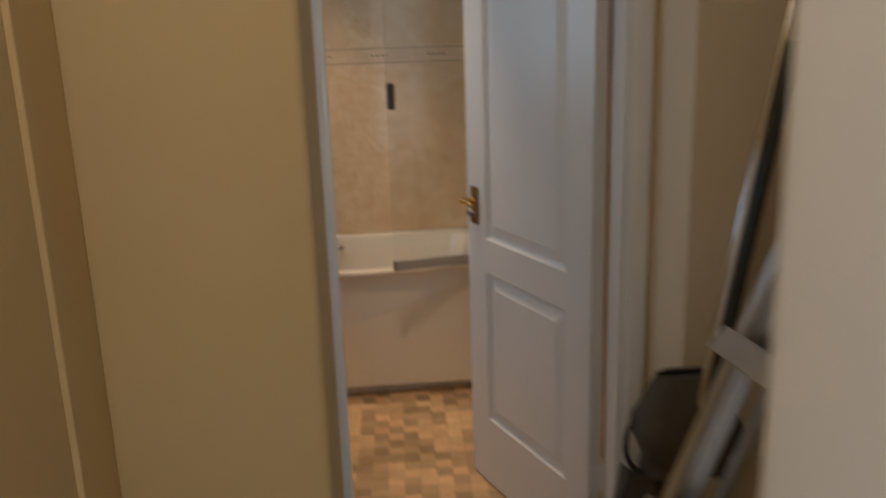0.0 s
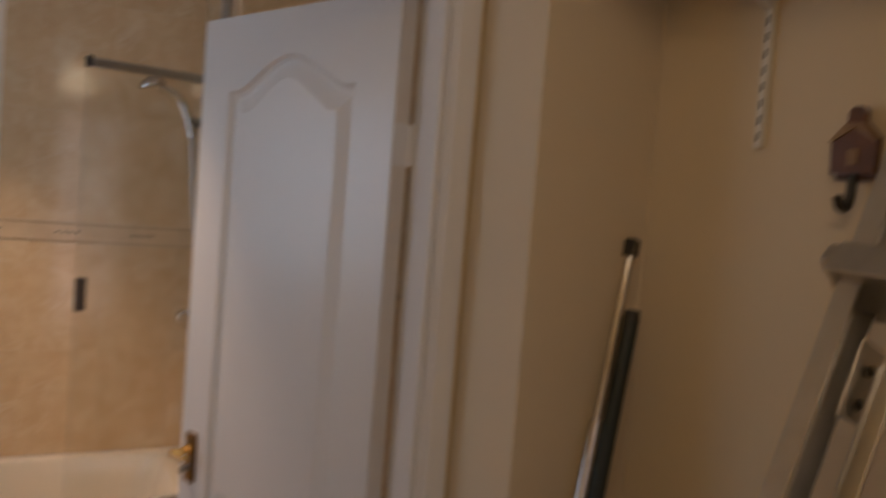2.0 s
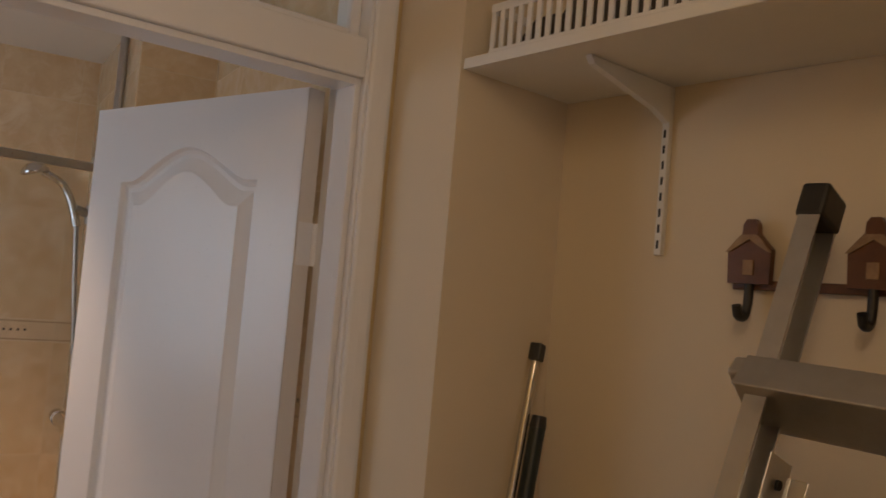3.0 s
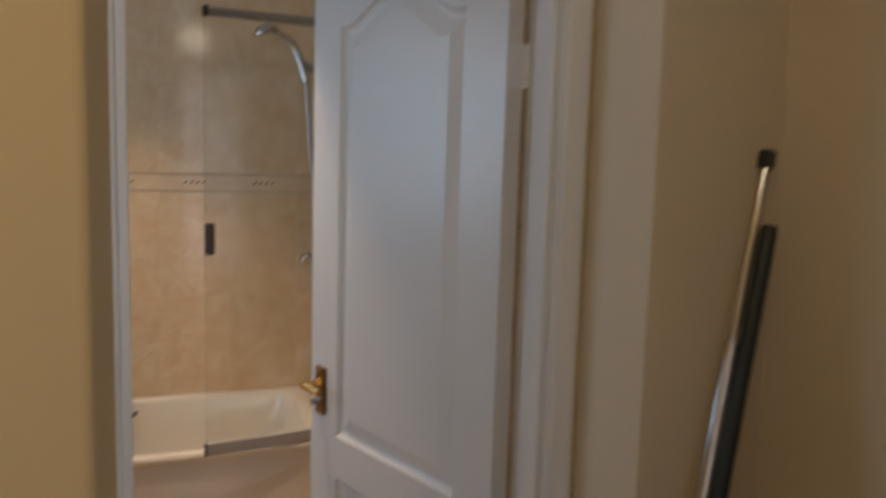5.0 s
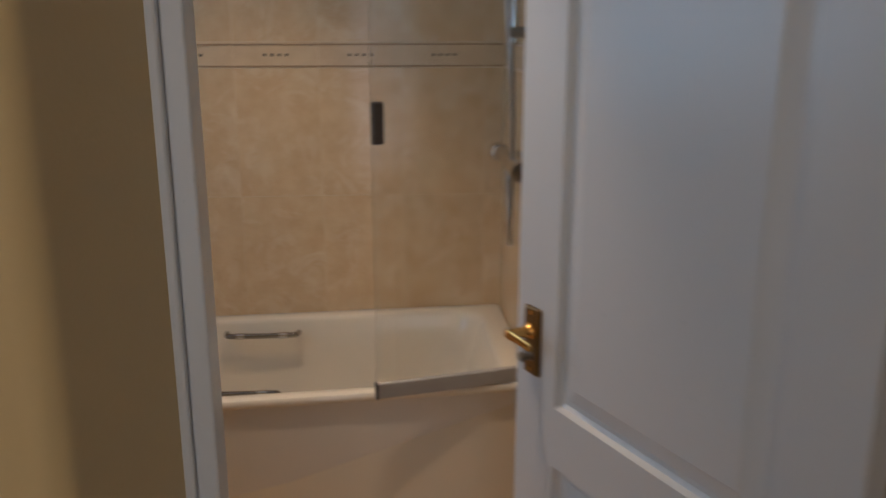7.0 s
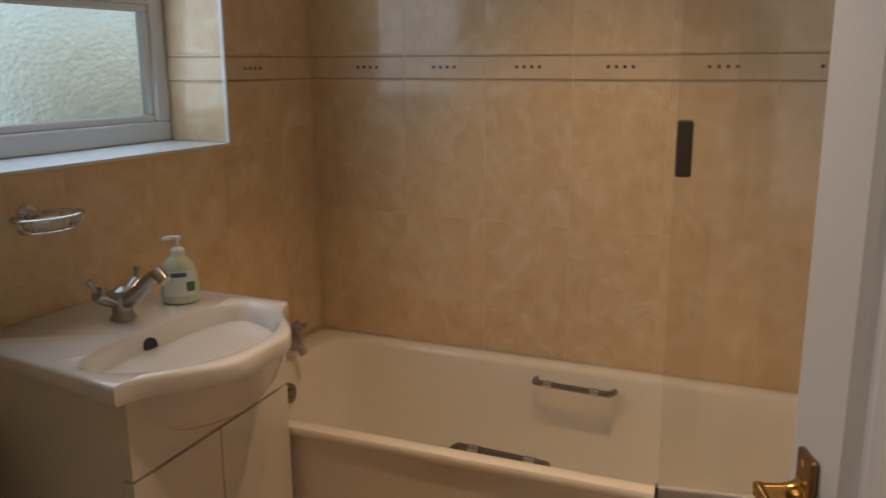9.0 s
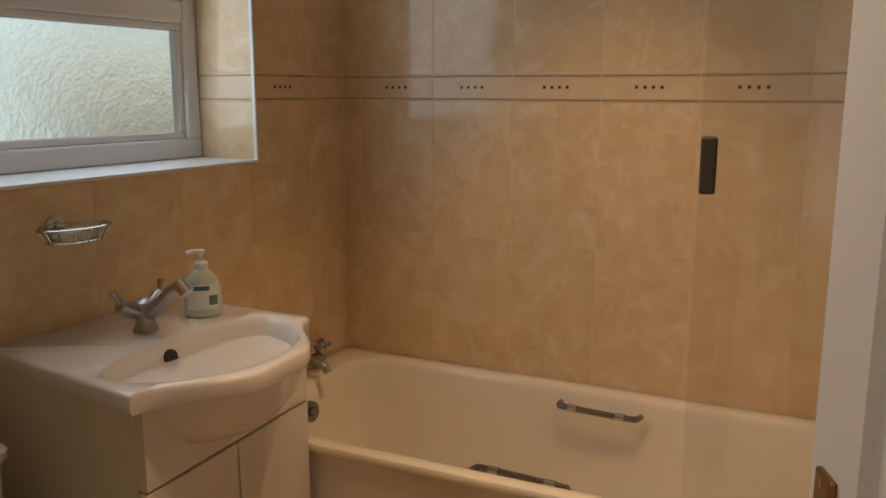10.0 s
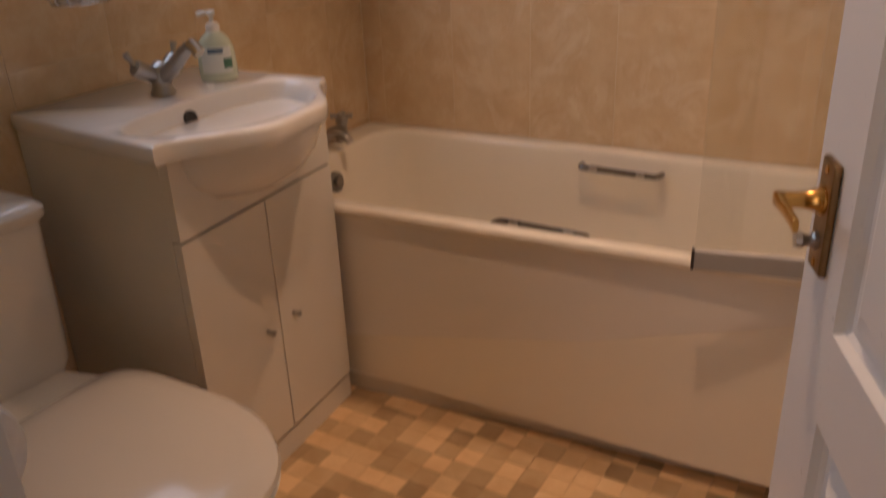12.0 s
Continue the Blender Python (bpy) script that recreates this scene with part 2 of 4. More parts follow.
def rounded(x0, x1, y0, y1, r, z, seg=8):
    """A loop round a rectangle with rounded corners, at height z."""
    out = []
    for cx, cy, a in ((x1 - r, y1 - r, 0), (x0 + r, y1 - r, 90), (x0 + r, y0 + r, 180), (x1 - r, y0 + r, 270)):
        for k in range(seg + 1):
            t = radians(a + 90 * k / seg)
            out.append(Vector((cx + r * math.cos(t), cy + r * math.sin(t), z)))
    return out


def lathe(bm, profile, centre=(0, 0, 0), seg=32, m=None):
    c = Vector(centre)
    rings = []
    for r, z in profile:
        rings.append([bm.verts.new(c + Vector((max(r, 1e-4) * math.cos(k * math.tau / seg), max(r, 1e-4) * math.sin(k * math.tau / seg), z))) for k in range(seg)])
    for a, b in zip(rings, rings[1:]):
        for k in range(seg):
            bm.faces.new((a[k], a[(k + 1) % seg], b[(k + 1) % seg], b[k]))
    bm.faces.new(rings[0][::-1])
    bm.faces.new(rings[-1])
    if m is not None:
        bmesh.ops.transform(bm, matrix=m, verts=[v for ring in rings for v in ring])


def prism(bm, loop, depth):
    """Extrudes a flat loop by the vector depth."""
    loft(bm, [loop, [Vector(v) + Vector(depth) for v in loop]])


def root_of(ob):
    while ob.parent:
        ob = ob.parent
    return ob


def part(name, bm, material, parent=None, label="", smooth=False, local=False):
    """Links a bmesh as one mesh object, under a thing or a part where one is given."""
    bmesh.ops.recalc_face_normals(bm, faces=bm.faces)
    me = bpy.data.meshes.new(name)
    if parent and not local:
        bmesh.ops.translate(bm, vec=-root_of(parent).location, verts=bm.verts)
    bm.to_mesh(me)
    bm.free()
    me.materials.append(material)
    if smooth:
        me.shade_smooth()
        me.set_sharp_from_angle(angle=radians(40))
    ob = new(name, me)
    ob.parent = parent
    if label:
        ob["label"] = label
    return ob


def thing(name, base, label, category, group="", kind=""):
    ob = new(name)
    ob.location = base
    ob.empty_display_size = 0.05
    return tagged(ob, label, category, group, kind)


def structure(name, bm, material, label, category, smooth=False):
    return tagged(part(name, bm, material, smooth=smooth), label, category, kind="structure")


# ---- the plan ----
BX = 1.69            # bathroom, window wall to shower wall
DY0, DY1 = -2.03, -1.91   # door wall, hall face and bathroom face
OX0, OX1 = 1.132, 1.832    # doorway
HEAD = 1.998         # underside of the door head
CEIL = 2.40
TURN = radians(10)
CORNER = Vector((1.932, -2.2, 0))
HU = Vector((math.cos(TURN), math.sin(TURN), 0))
HV = Vector((math.sin(TURN), -math.cos(TURN), 0))
ALC = 0.265          # depth of the alcove

# the door wall stands slightly turned to the bathroom, about the hinge side
WALLM = Matrix.Translation((OX1, DY1, 0)) @ Matrix.Rotation(radians(6), 4, "Z") @ Matrix.Translation((-OX1, -DY1, 0))


def hp(u, v, z=0.0):
    """A point of the hall, which stands turned to the bathroom: u into the alcove, v back along the hall."""
    return CORNER + u * HU + v * HV + Vector((0, 0, z))


HALL = Matrix.Translation(CORNER) @ Matrix.Rotation(TURN, 4, "Z")   # local x = u, local y = -v


def hbox(bm, u0, u1, v0, v1, z0, z1, bevel=0.0):
    return box(bm, u0, u1, -v1, -v0, z0, z1, bevel, HALL)


# floors
bm = bmesh.new()
box(bm, -0.1, BX + 0.5, DY1 - 0.1, 0.1, -0.1, -0.004)
bath_floor = structure("floor_bathroom", bm, VINYL_BASE, "beige vinyl bathroom floor patterned in small squares", "floor")
bm = bmesh.new()
box(bm, -1.6, 3.6, -6.2, DY1 - 0.1, -0.1, 0.0)
structure("floor_hall", bm, CARPET, "plain beige carpet of the hall", "floor")

# ceiling
bm = bmesh.new()
box(bm, -1.6, 3.6, -6.2, 0.3, CEIL, CEIL + 0.1)
structure("ceiling", bm, CEILING, "plain white painted ceiling", "ceiling")

# bathroom walls
bm = bmesh.new()
box(bm, -0.3, 2.5, 0.0008, 0.12, 0, CEIL)
wall_north = structure("wall_north", bm, GROUT, "bathroom wall with beige marbled tiles behind the bath", "wall")
WY0, WY1, WZ0, WZ1 = -1.55, -0.412, 1.193, 2.12
bm = bmesh.new()
box(bm, -0.30, -0.0008, -2.1, WY0 - 0.0015, 0, CEIL)
box(bm, -0.30, -0.0008, WY1 + 0.0015, 0.009, 0, CEIL)
box(bm, -0.30, -0.0008, WY0 - 0.0015, WY1 + 0.0015, 0, WZ0 - 0.009)
box(bm, -0.30, -0.0008, WY0 - 0.0015, WY1 + 0.0015, WZ1 + 0.009, CEIL)
wall_west = structure("wall_west", bm, GROUT, "tiled bathroom wall with a window above the basin", "wall")
bm = bmesh.new()
box(bm, BX + 0.0008, 2.02, -0.78, 0.0015, 0, CEIL)
box(bm, 1.92, 2.02, DY1 + 0.001, -0.78, 0, CEIL)
wall_east = structure("wall_east", bm, GROUT, "tiled bathroom wall at the shower end", "wall")

# door wall: hall side painted
bm = bmesh.new()
box(bm, -0.24, OX0 - 0.02, DY0, DY1, 0, CEIL)
box(bm, OX1 + 0.02, 1.93, DY0, DY1, 0, CEIL)
box(bm, OX0 - 0.02, OX1 + 0.02, DY0, DY1, 2.36, CEIL)
bmesh.ops.transform(bm, matrix=WALLM, verts=bm.verts)
wall_south = structure("wall_south", bm, CREAM, "cream painted wall round the bathroom doorway", "wall")

# alcove and hall walls
bm = bmesh.new()
hbox(bm, 0.0, ALC + 0.12, -0.17, 0.0, 0, CEIL)
structure("wall_alcove_side", bm, CREAM_PALELIT, "cream side wall of the alcove, its whiter light put into the colour", "wall")
bm = bmesh.new()
hbox(bm, ALC, ALC + 0.12, 0.0, 1.146, 0, CEIL)
structure("wall_alcove_back", bm, CREAM_PALELIT, "cream back wall of the alcove, its whiter light put into the colour", "wall")
LU, LV = -1.232, -0.055
bm = bmesh.new()
hbox(bm, LU - 0.1, LU, LV - 0.16, 1.62, 0, CEIL)
structure("wall_hall_left", bm, CREAM, "cream painted wall along the hall", "wall")
# the hall's end wall stands forward of the door frame, with a plastered reveal and a rounded arris
bm = bmesh.new()
AU, AV, BU, BV = -0.798, -0.0546, -0.7606, -0.236
plan = [(LU + 0.001, -0.27), (BU - 0.04, -0.27), (BU, BV)]
for k in range(9):
    a = radians(90 * k / 8)
    plan.append((AU - 0.018 + 0.018 * math.cos(a), AV - 0.018 + 0.018 * math.sin(a)))
plan.append((LU + 0.001, AV))
prism(bm, [HALL @ Vector((u, -v, 0)) for u, v in plan], (0, 0, CEIL))
structure("wall_hall_end", bm, CREAM, "cream painted wall with a deep reveal beside the doorway", "wall", smooth=True)
# wall with the opening through which the hall is entered
bm = bmesh.new()
hbox(bm, -0.56, ALC + 0.12, 1.146, 1.25, 0, CEIL)
hbox(bm, LU - 1.6, LU - 0.02, 1.64, 1.74, 0, CEIL)
structure("wall_entrance", bm, CREAM, "cream painted wall beside the hall entrance", "wall")
bm = bmesh.new()
box(bm, -1.6, 3.6, -6.2, -6.1, 0, CEIL)
box(bm, -1.6, -1.5, -6.1, DY0, 0, CEIL)
box(bm, 3.5, 3.6, -6.1, DY0, 0, CEIL)
structure("wall_outer", bm, CREAM, "plain cream walls closing the room behind", "wall")


# ---- doorway, door and fanlight ----
def doorway():
    d = thing("door_frame", (OX0, DY0, 0), "white gloss painted door frame with moulded architrave and fanlight", "door frame", kind="structure")
    y0, y1 = DY0 - 0.001, DY1 + 0.004
    for name, xa, xb in (("lining", OX0 - 0.02, OX0), ("lining", OX1, OX1 + 0.02)):
        bm = bmesh.new()
        box(bm, xa, xb, y0, y1, 0, 2.355, 0.002)
        part(name, bm, GLOSS, d)
    for xa, xb in ((OX0, OX0 + 0.016), (OX1 - 0.012, OX1)):
        bm = bmesh.new()
        box(bm, xa, xb, y0 + 0.012, y1 - 0.046, 0, HEAD, 0.002)
        part("door_stop", bm, GLOSS, d)
    bm = bmesh.new()
    box(bm, OX0, OX1, y0, y1, HEAD, HEAD + 0.07, 0.004)
    box(bm, OX0, OX1, y0 + 0.012, y1 - 0.046, HEAD - 0.012, HEAD, 0.002)
    part("transom", bm, GLOSS, d)
    bm = bmesh.new()
    box(bm, OX0, OX1, y0, y1, 2.335, 2.355, 0.002)
    part("head", bm, GLOSS, d)
    # fanlight beads and pane
    for xa, xb, za, zb in ((OX0, OX0 + 0.02, HEAD + 0.07, 2.335), (OX1 - 0.02, OX1, HEAD + 0.07, 2.335),
                           (OX0 + 0.02, OX1 - 0.02, HEAD + 0.07, HEAD + 0.09), (OX0 + 0.02, OX1 - 0.02, 2.315, 2.335)):
        bm = bmesh.new()
        box(bm, xa, xb, y0 + 0.035, y0 + 0.07, za, zb, 0.003)
        part("glazing_bead", bm, GLOSS, d)
    bm = bmesh.new()
    box(bm, OX0 + 0.012, OX1 - 0.012, y0 + 0.05, y0 + 0.054, HEAD + 0.078, 2.327)
    pane = part("fanlight_pane", bm, CLEAR, d, "clear glass fanlight pane")
    pane.visible_shadow = False
    # architrave, a moulded strip
    prof = [(0, 0), (0, 0.008), (0.004, 0.011), (0.02, 0.014), (0.036, 0.015), (0.043, 0.013), (0.046, 0.009), (0.046, 0.0)]
    bm = bmesh.new()
    prism(bm, [Vector((OX1 + 0.006 + 0.95 * a, DY0 - b, 0)) for a, b in prof], (0, 0, CEIL - 0.01))
    part("architrave", bm, GLOSS, d)
    d.matrix_world = WALLM @ Matrix.Translation(d.location)
    return d


doorway()

HINGE = Vector((OX1 - 0.007, DY1 + 0.004, 0))
SWING = 66.9
DW, DH, DT = 0.668, 1.982, 0.04


def panel_loop(x0, x1, z0, z1, rise, inset):
    """A panel's outline, with an arched or a level top."""
    x0, x1, z0, z1 = x0 + inset, x1 - inset, z0 + inset, z1 - inset
    pts = [(x0, z0), (x1, z0), (x1, z1 - rise)]
    n = 28
    for k in range(1, n):
        t = k / n
        s = max(0.0, 1 - abs(2 * t - 1) / 0.84)
        pts.append((x1 + (x0 - x1) * t, z1 - rise + rise * (s * s * (3 - 2 * s)) ** 0.7))
    pts.append((x0, z1 - rise))
    return pts


def panelled_leaf(bm):
    """The leaf with two raised and fielded panels on each face: local x along the leaf, y its depth, z up."""
    panels = ((0.115, DW - 0.115, 0.848, 1.885, 0.07), (0.115, DW - 0.115, 0.233, 0.742, 0.0))
    for face in (0, 1):
        yf = 0.0 if face == 0 else -DT
        into = -1 if face == 0 else 1
        outer = [bm.verts.new(Vector((x, yf, z))) for x, z in ((0, 0), (DW, 0), (DW, DH), (0, DH))]
        edges = [bm.edges.new((outer[i], outer[(i + 1) % 4])) for i in range(4)]
        for x0, x1, z0, z1, rise in panels:
            rings = []
            for inset, depth in ((0.0, 0.0), (0.005, 0.009), (0.012, 0.013), (0.02, 0.013), (0.046, 0.004), (0.05, 0.002)):
                rings.append([bm.verts.new(Vector((x, yf + into * depth, z))) for x, z in panel_loop(x0, x1, z0, z1, rise, inset)])
            for a, b in zip(rings, rings[1:]):
                for k in range(len(a)):
                    bm.faces.new((a[k], a[(k + 1) % len(a)], b[(k + 1) % len(a)], b[k]))
            bm.faces.new(rings[-1])
            first = rings[0]
            edges += [bm.edges.get((first[k], first[(k + 1) % len(first)])) for k in range(len(first))]
        bmesh.ops.triangle_fill(bm, edges=edges, use_beauty=True)
    bm.verts.ensure_lookup_table()
    bmesh.ops.remove_doubles(bm, verts=bm.verts, dist=1e-5)


def door():
    d = new("door_1")
    d.matrix_world = Matrix.Translation(HINGE) @ Matrix.Rotation(radians(180 - SWING), 4, "Z") @ Matrix.Translation((0.003, DT, 0.008))
    tagged(d, "white panelled bathroom door with arched top panel standing ajar", "door", kind="structure")
    bm = bmesh.new()
    panelled_leaf(bm)
    # top, bottom and lock edges
    box(bm, 0.0006, DW, -DT + 0.0006, -0.0006, 0, 0.002)
    box(bm, 0.0006, DW, -DT + 0.0006, -0.0006, DH - 0.002, DH)
    box(bm, DW - 0.002, DW, -DT + 0.0006, -0.0006, 0.002, DH - 0.002)
    leaf = part("leaf", bm, GLOSS, d, local=True)
    bm = bmesh.new()
    box(bm, -0.0012, 0.0005, -DT + 0.001, -0.001, 0, DH)
    part("hinge_edge", bm, RAW_EDGE, d, "unpainted beige hinge edge", local=True)
    for hz in (0.25, 1.66):
        bm = bmesh.new()
        rod(bm, (-0.004, -DT - 0.004, hz), (-0.004, -DT - 0.004, hz + 0.078), 0.005)
        box(bm, -0.0028, -0.0012, -DT, -0.004, hz, hz + 0.078)
        part("hinge", bm, GLOSS, d, "painted butt hinge", smooth=True, local=True)
    # lever handles on both faces
    hx = DW - 0.052
    for face in (-1, 1):
        y = -DT if face < 0 else 0.0
        s = face
        bm = bmesh.new()
        box(bm, hx - 0.021, hx + 0.021, min(y, y + s * 0.008), max(y, y + s * 0.008), 0.888, 1.008, 0.003)
        plate = part("handle_plate", bm, BRONZE, d, "aged brass handle plate", local=True)
        hz = 0.966
        bm = bmesh.new()
        turned = Matrix.Translation((hx, y, hz)) @ Matrix.Rotation(radians(-90 * s), 4, "X")
        lathe(bm, [(0.015, 0.006), (0.015, 0.011), (0.012, 0.014), (0.011, 0.018), (0.0098, 0.02), (0.0085, 0.03), (0.0085, 0.05)], m=turned, seg=20)
        loops = []
        for run, drop, half, thick in ((0.009, 0.0, 0.0065, 0.0045), (0.004, 0.0, 0.0085, 0.005), (-0.006, 0.0, 0.008, 0.0042), (-0.022, 0.001, 0.0068, 0.0034), (-0.042, 0.003, 0.0066, 0.003), (-0.054, 0.004, 0.007, 0.003), (-0.058, 0.005, 0.0066, 0.0028)):
            ym = y + s * (0.05 - 0.002 * max(0.0, -run) / 0.06)
            loops.append([Vector((hx + run, ym + thick * a, hz - drop + half * b)) for a, b in ((-1, -0.7), (-0.6, -1), (0.6, -1), (1, -0.7), (1, 0.7), (0.6, 1), (-0.6, 1), (-1, 0.7))])
        loft(bm, loops)
        part("lever", bm, BRASS, plate, "polished brass lever", smooth=True, local=True)
        bm = bmesh.new()
        lathe(bm, [(0.009, 0.007), (0.009, 0.012), (0.006, 0.014), (0.006, 0.02), (0.009, 0.024), (0.007, 0.03)], m=Matrix.Translation((hx, y, 0.922)) @ Matrix.Rotation(radians(-90 * s), 4, "X"), seg=18)
        part("lock_turn", bm, SATIN, plate, "small round bathroom lock turn", smooth=True, local=True)
        for zz in (0.898, 0.998):
            bm = bmesh.new()
            rod(bm, (hx, y + s * 0.007, zz), (hx, y + s * 0.0095, zz), 0.004)
            part("screw", bm, BRASS, plate, local=True)
    return d


door()


# ---- bath ----
RIM = 0.557


def bath():
    b = thing("bath", (BX / 2, -0.355, 0), "white acrylic bath with rolled rim and chrome grips", "bath")
    def settle(bm):
        """The rim falls slightly to the tap end and its front draws in towards the shower end."""
        for v in bm.verts:
            if v.co.z > 0.3:
                v.co.z += 0.021 * (v.co.x - 0.85)
            v.co.y += 0.05 * max(0.0, (v.co.x - 0.85) / 0.84) ** 1.6 * min(1.0, max(0.0, (-0.36 - v.co.y) / 0.33))

    bm = bmesh.new()
    x0, x1, y0, y1 = 0.003, BX - 0.003, -0.718, -0.003
    loops = [rounded(x0 + 0.02, x1 - 0.02, y0 + 0.03, y1 - 0.01, 0.03, 0.05),
             rounded(x0 + 0.02, x1 - 0.02, y0 + 0.03, y1 - 0.01, 0.03, RIM - 0.024),
             rounded(x0 + 0.004, x1 - 0.004, y0 + 0.004, y1 - 0.003, 0.02, RIM - 0.024), rounded(x0, x1, y0, y1, 0.02, RIM - 0.019), rounded(x0, x1, y0, y1, 0.02, RIM - 0.008),
             rounded(x0 + 0.004, x1 - 0.004, y0 + 0.004, y1 - 0.003, 0.02, RIM - 0.002),
             rounded(x0 + 0.012, x1 - 0.012, y0 + 0.012, y1 - 0.008, 0.02, RIM),
             rounded(x0 + 0.09, x1 - 0.06, y0 + 0.045, y1 - 0.05, 0.1, RIM),
             rounded(x0 + 0.1, x1 - 0.07, y0 + 0.053, y1 - 0.058, 0.1, RIM - 0.004),
             rounded(x0 + 0.106, x1 - 0.078, y0 + 0.058, y1 - 0.063, 0.1, RIM - 0.015),
             rounded(x0 + 0.12, x1 - 0.11, y0 + 0.072, y1 - 0.077, 0.11, RIM - 0.12),
             rounded(x0 + 0.14, x1 - 0.19, y0 + 0.095, y1 - 0.1, 0.12, RIM - 0.3),
             rounded(x0 + 0.17, x1 - 0.26, y0 + 0.12, y1 - 0.125, 0.12, RIM - 0.36),
             rounded(x0 + 0.22, x1 - 0.32, y0 + 0.17, y1 - 0.175, 0.1, RIM - 0.375)]
    loft(bm, loops)
    settle(bm)
    part("tub", bm, ACRYLIC, b, smooth=True)
    # the panel leans in at its foot, more so at the shower end
    def slab(za, zb, proud, thick):
        bm = bmesh.new()
        rings = []
        for z in (za, zb):
            f = z / 0.53
            ring = []
            for x, back in ((0.33, 0), (BX - 0.004, 0), (BX - 0.004, 1), (0.33, 1)):
                foot = -0.674 + 0.088 * (x - 0.33)
                top = -0.695 + 0.036 * (x - 0.33)
                ring.append(Vector((x, foot + (top - foot) * f - proud + back * thick, z + 0.021 * (x - 0.85) * f)))
            rings.append(ring)
        loft(bm, rings)
        return bm
    part("front_panel", slab(0.05, 0.527, 0.0, 0.016), PANEL, b, "plain white bath panel")
    part("kick_board", slab(0.0, 0.05, 0.012, 0.026), KICK, b, "greyish skirting strip")
    # grips on the inner sides
    for yw, s in ((-0.075, -1), (-0.648, 1)):
        bm = bmesh.new()
        gx0, gx1, gz = 0.79, 1.02, (0.515 if s < 0 else 0.541)
        tube(bm, arc([(gx0, yw, gz), (gx0 + 0.006, yw + s * 0.026, gz + 0.002), (gx0 + 0.03, yw + s * 0.033, gz + 0.002), (gx1 - 0.03, yw + s * 0.033, gz + 0.002), (gx1 - 0.006, yw + s * 0.026, gz + 0.002), (gx1, yw, gz)], 6), 0.0088, 12)
        grip = part("grip", bm, WORNCHROME, b, "chrome hand grip", smooth=True)
        for gx in (gx0 + 0.035, gx1 - 0.06):
            bm = bmesh.new()
            rod(bm, (gx, yw + s * 0.033, gz + 0.002), (gx + 0.025, yw + s * 0.033, gz + 0.002), 0.0108)
            part("grip_collar", bm, CHROME, grip, smooth=True)
    bm = bmesh.new()
    rod(bm, (0.112, -0.36, 0.455), (0.128, -0.36, 0.457), 0.033, 0.03, 24)
    rod(bm, (0.128, -0.36, 0.457), (0.136, -0.36, 0.458), 0.014, 0.012, 20)
    part("overflow", bm, WORNCHROME, b, "chrome overflow rose with chain stay", smooth=True)
    bm = bmesh.new()
    rod(bm, (0.45, -0.36, RIM - 0.374), (0.45, -0.36, RIM - 0.37), 0.035, 0.03, 24)
    part("waste", bm, CHROME, b, smooth=True)
    return b


bath()


def bath_tap():
    TZ = RIM - 0.0165
    t = thing("bath_tap", (0.055, -0.31, TZ), "chrome bath mixer tap with cross handles on the rim", "tap")
    bm = bmesh.new()
    for dy in (-0.09, 0.09):
        lathe(bm, [(0.024, 0), (0.024, 0.008), (0.016, 0.014), (0.014, 0.05), (0.02, 0.058), (0.02, 0.066)], (0.055, -0.31 + dy, TZ), 20)
    rod(bm, (0.055, -0.40, TZ + 0.034), (0.055, -0.22, TZ + 0.034), 0.017)
    tube(bm, arc([(0.055, -0.31, TZ + 0.034), (0.09, -0.31, TZ + 0.05), (0.13, -0.31, TZ + 0.045), (0.15, -0.31, TZ + 0.025)], 5), 0.013)
    part("body", bm, SATIN, t, smooth=True)
    for dy in (-0.09, 0.09):
        bm = bmesh.new()
        c = Vector((0.055, -0.31 + dy, TZ + 0.075))
        lathe(bm, [(0.012, -0.012), (0.014, 0), (0.014, 0.008), (0.006, 0.012)], c, 16)
        for a in (30, 120, 210, 300):
            e = c + Vector((math.cos(radians(a)) * 0.034, math.sin(radians(a)) * 0.034, 0))
            rod(bm, c, e, 0.006, 0.008, 10)
        part("cross_handle", bm, SATIN, t, smooth=True)


bath_tap()


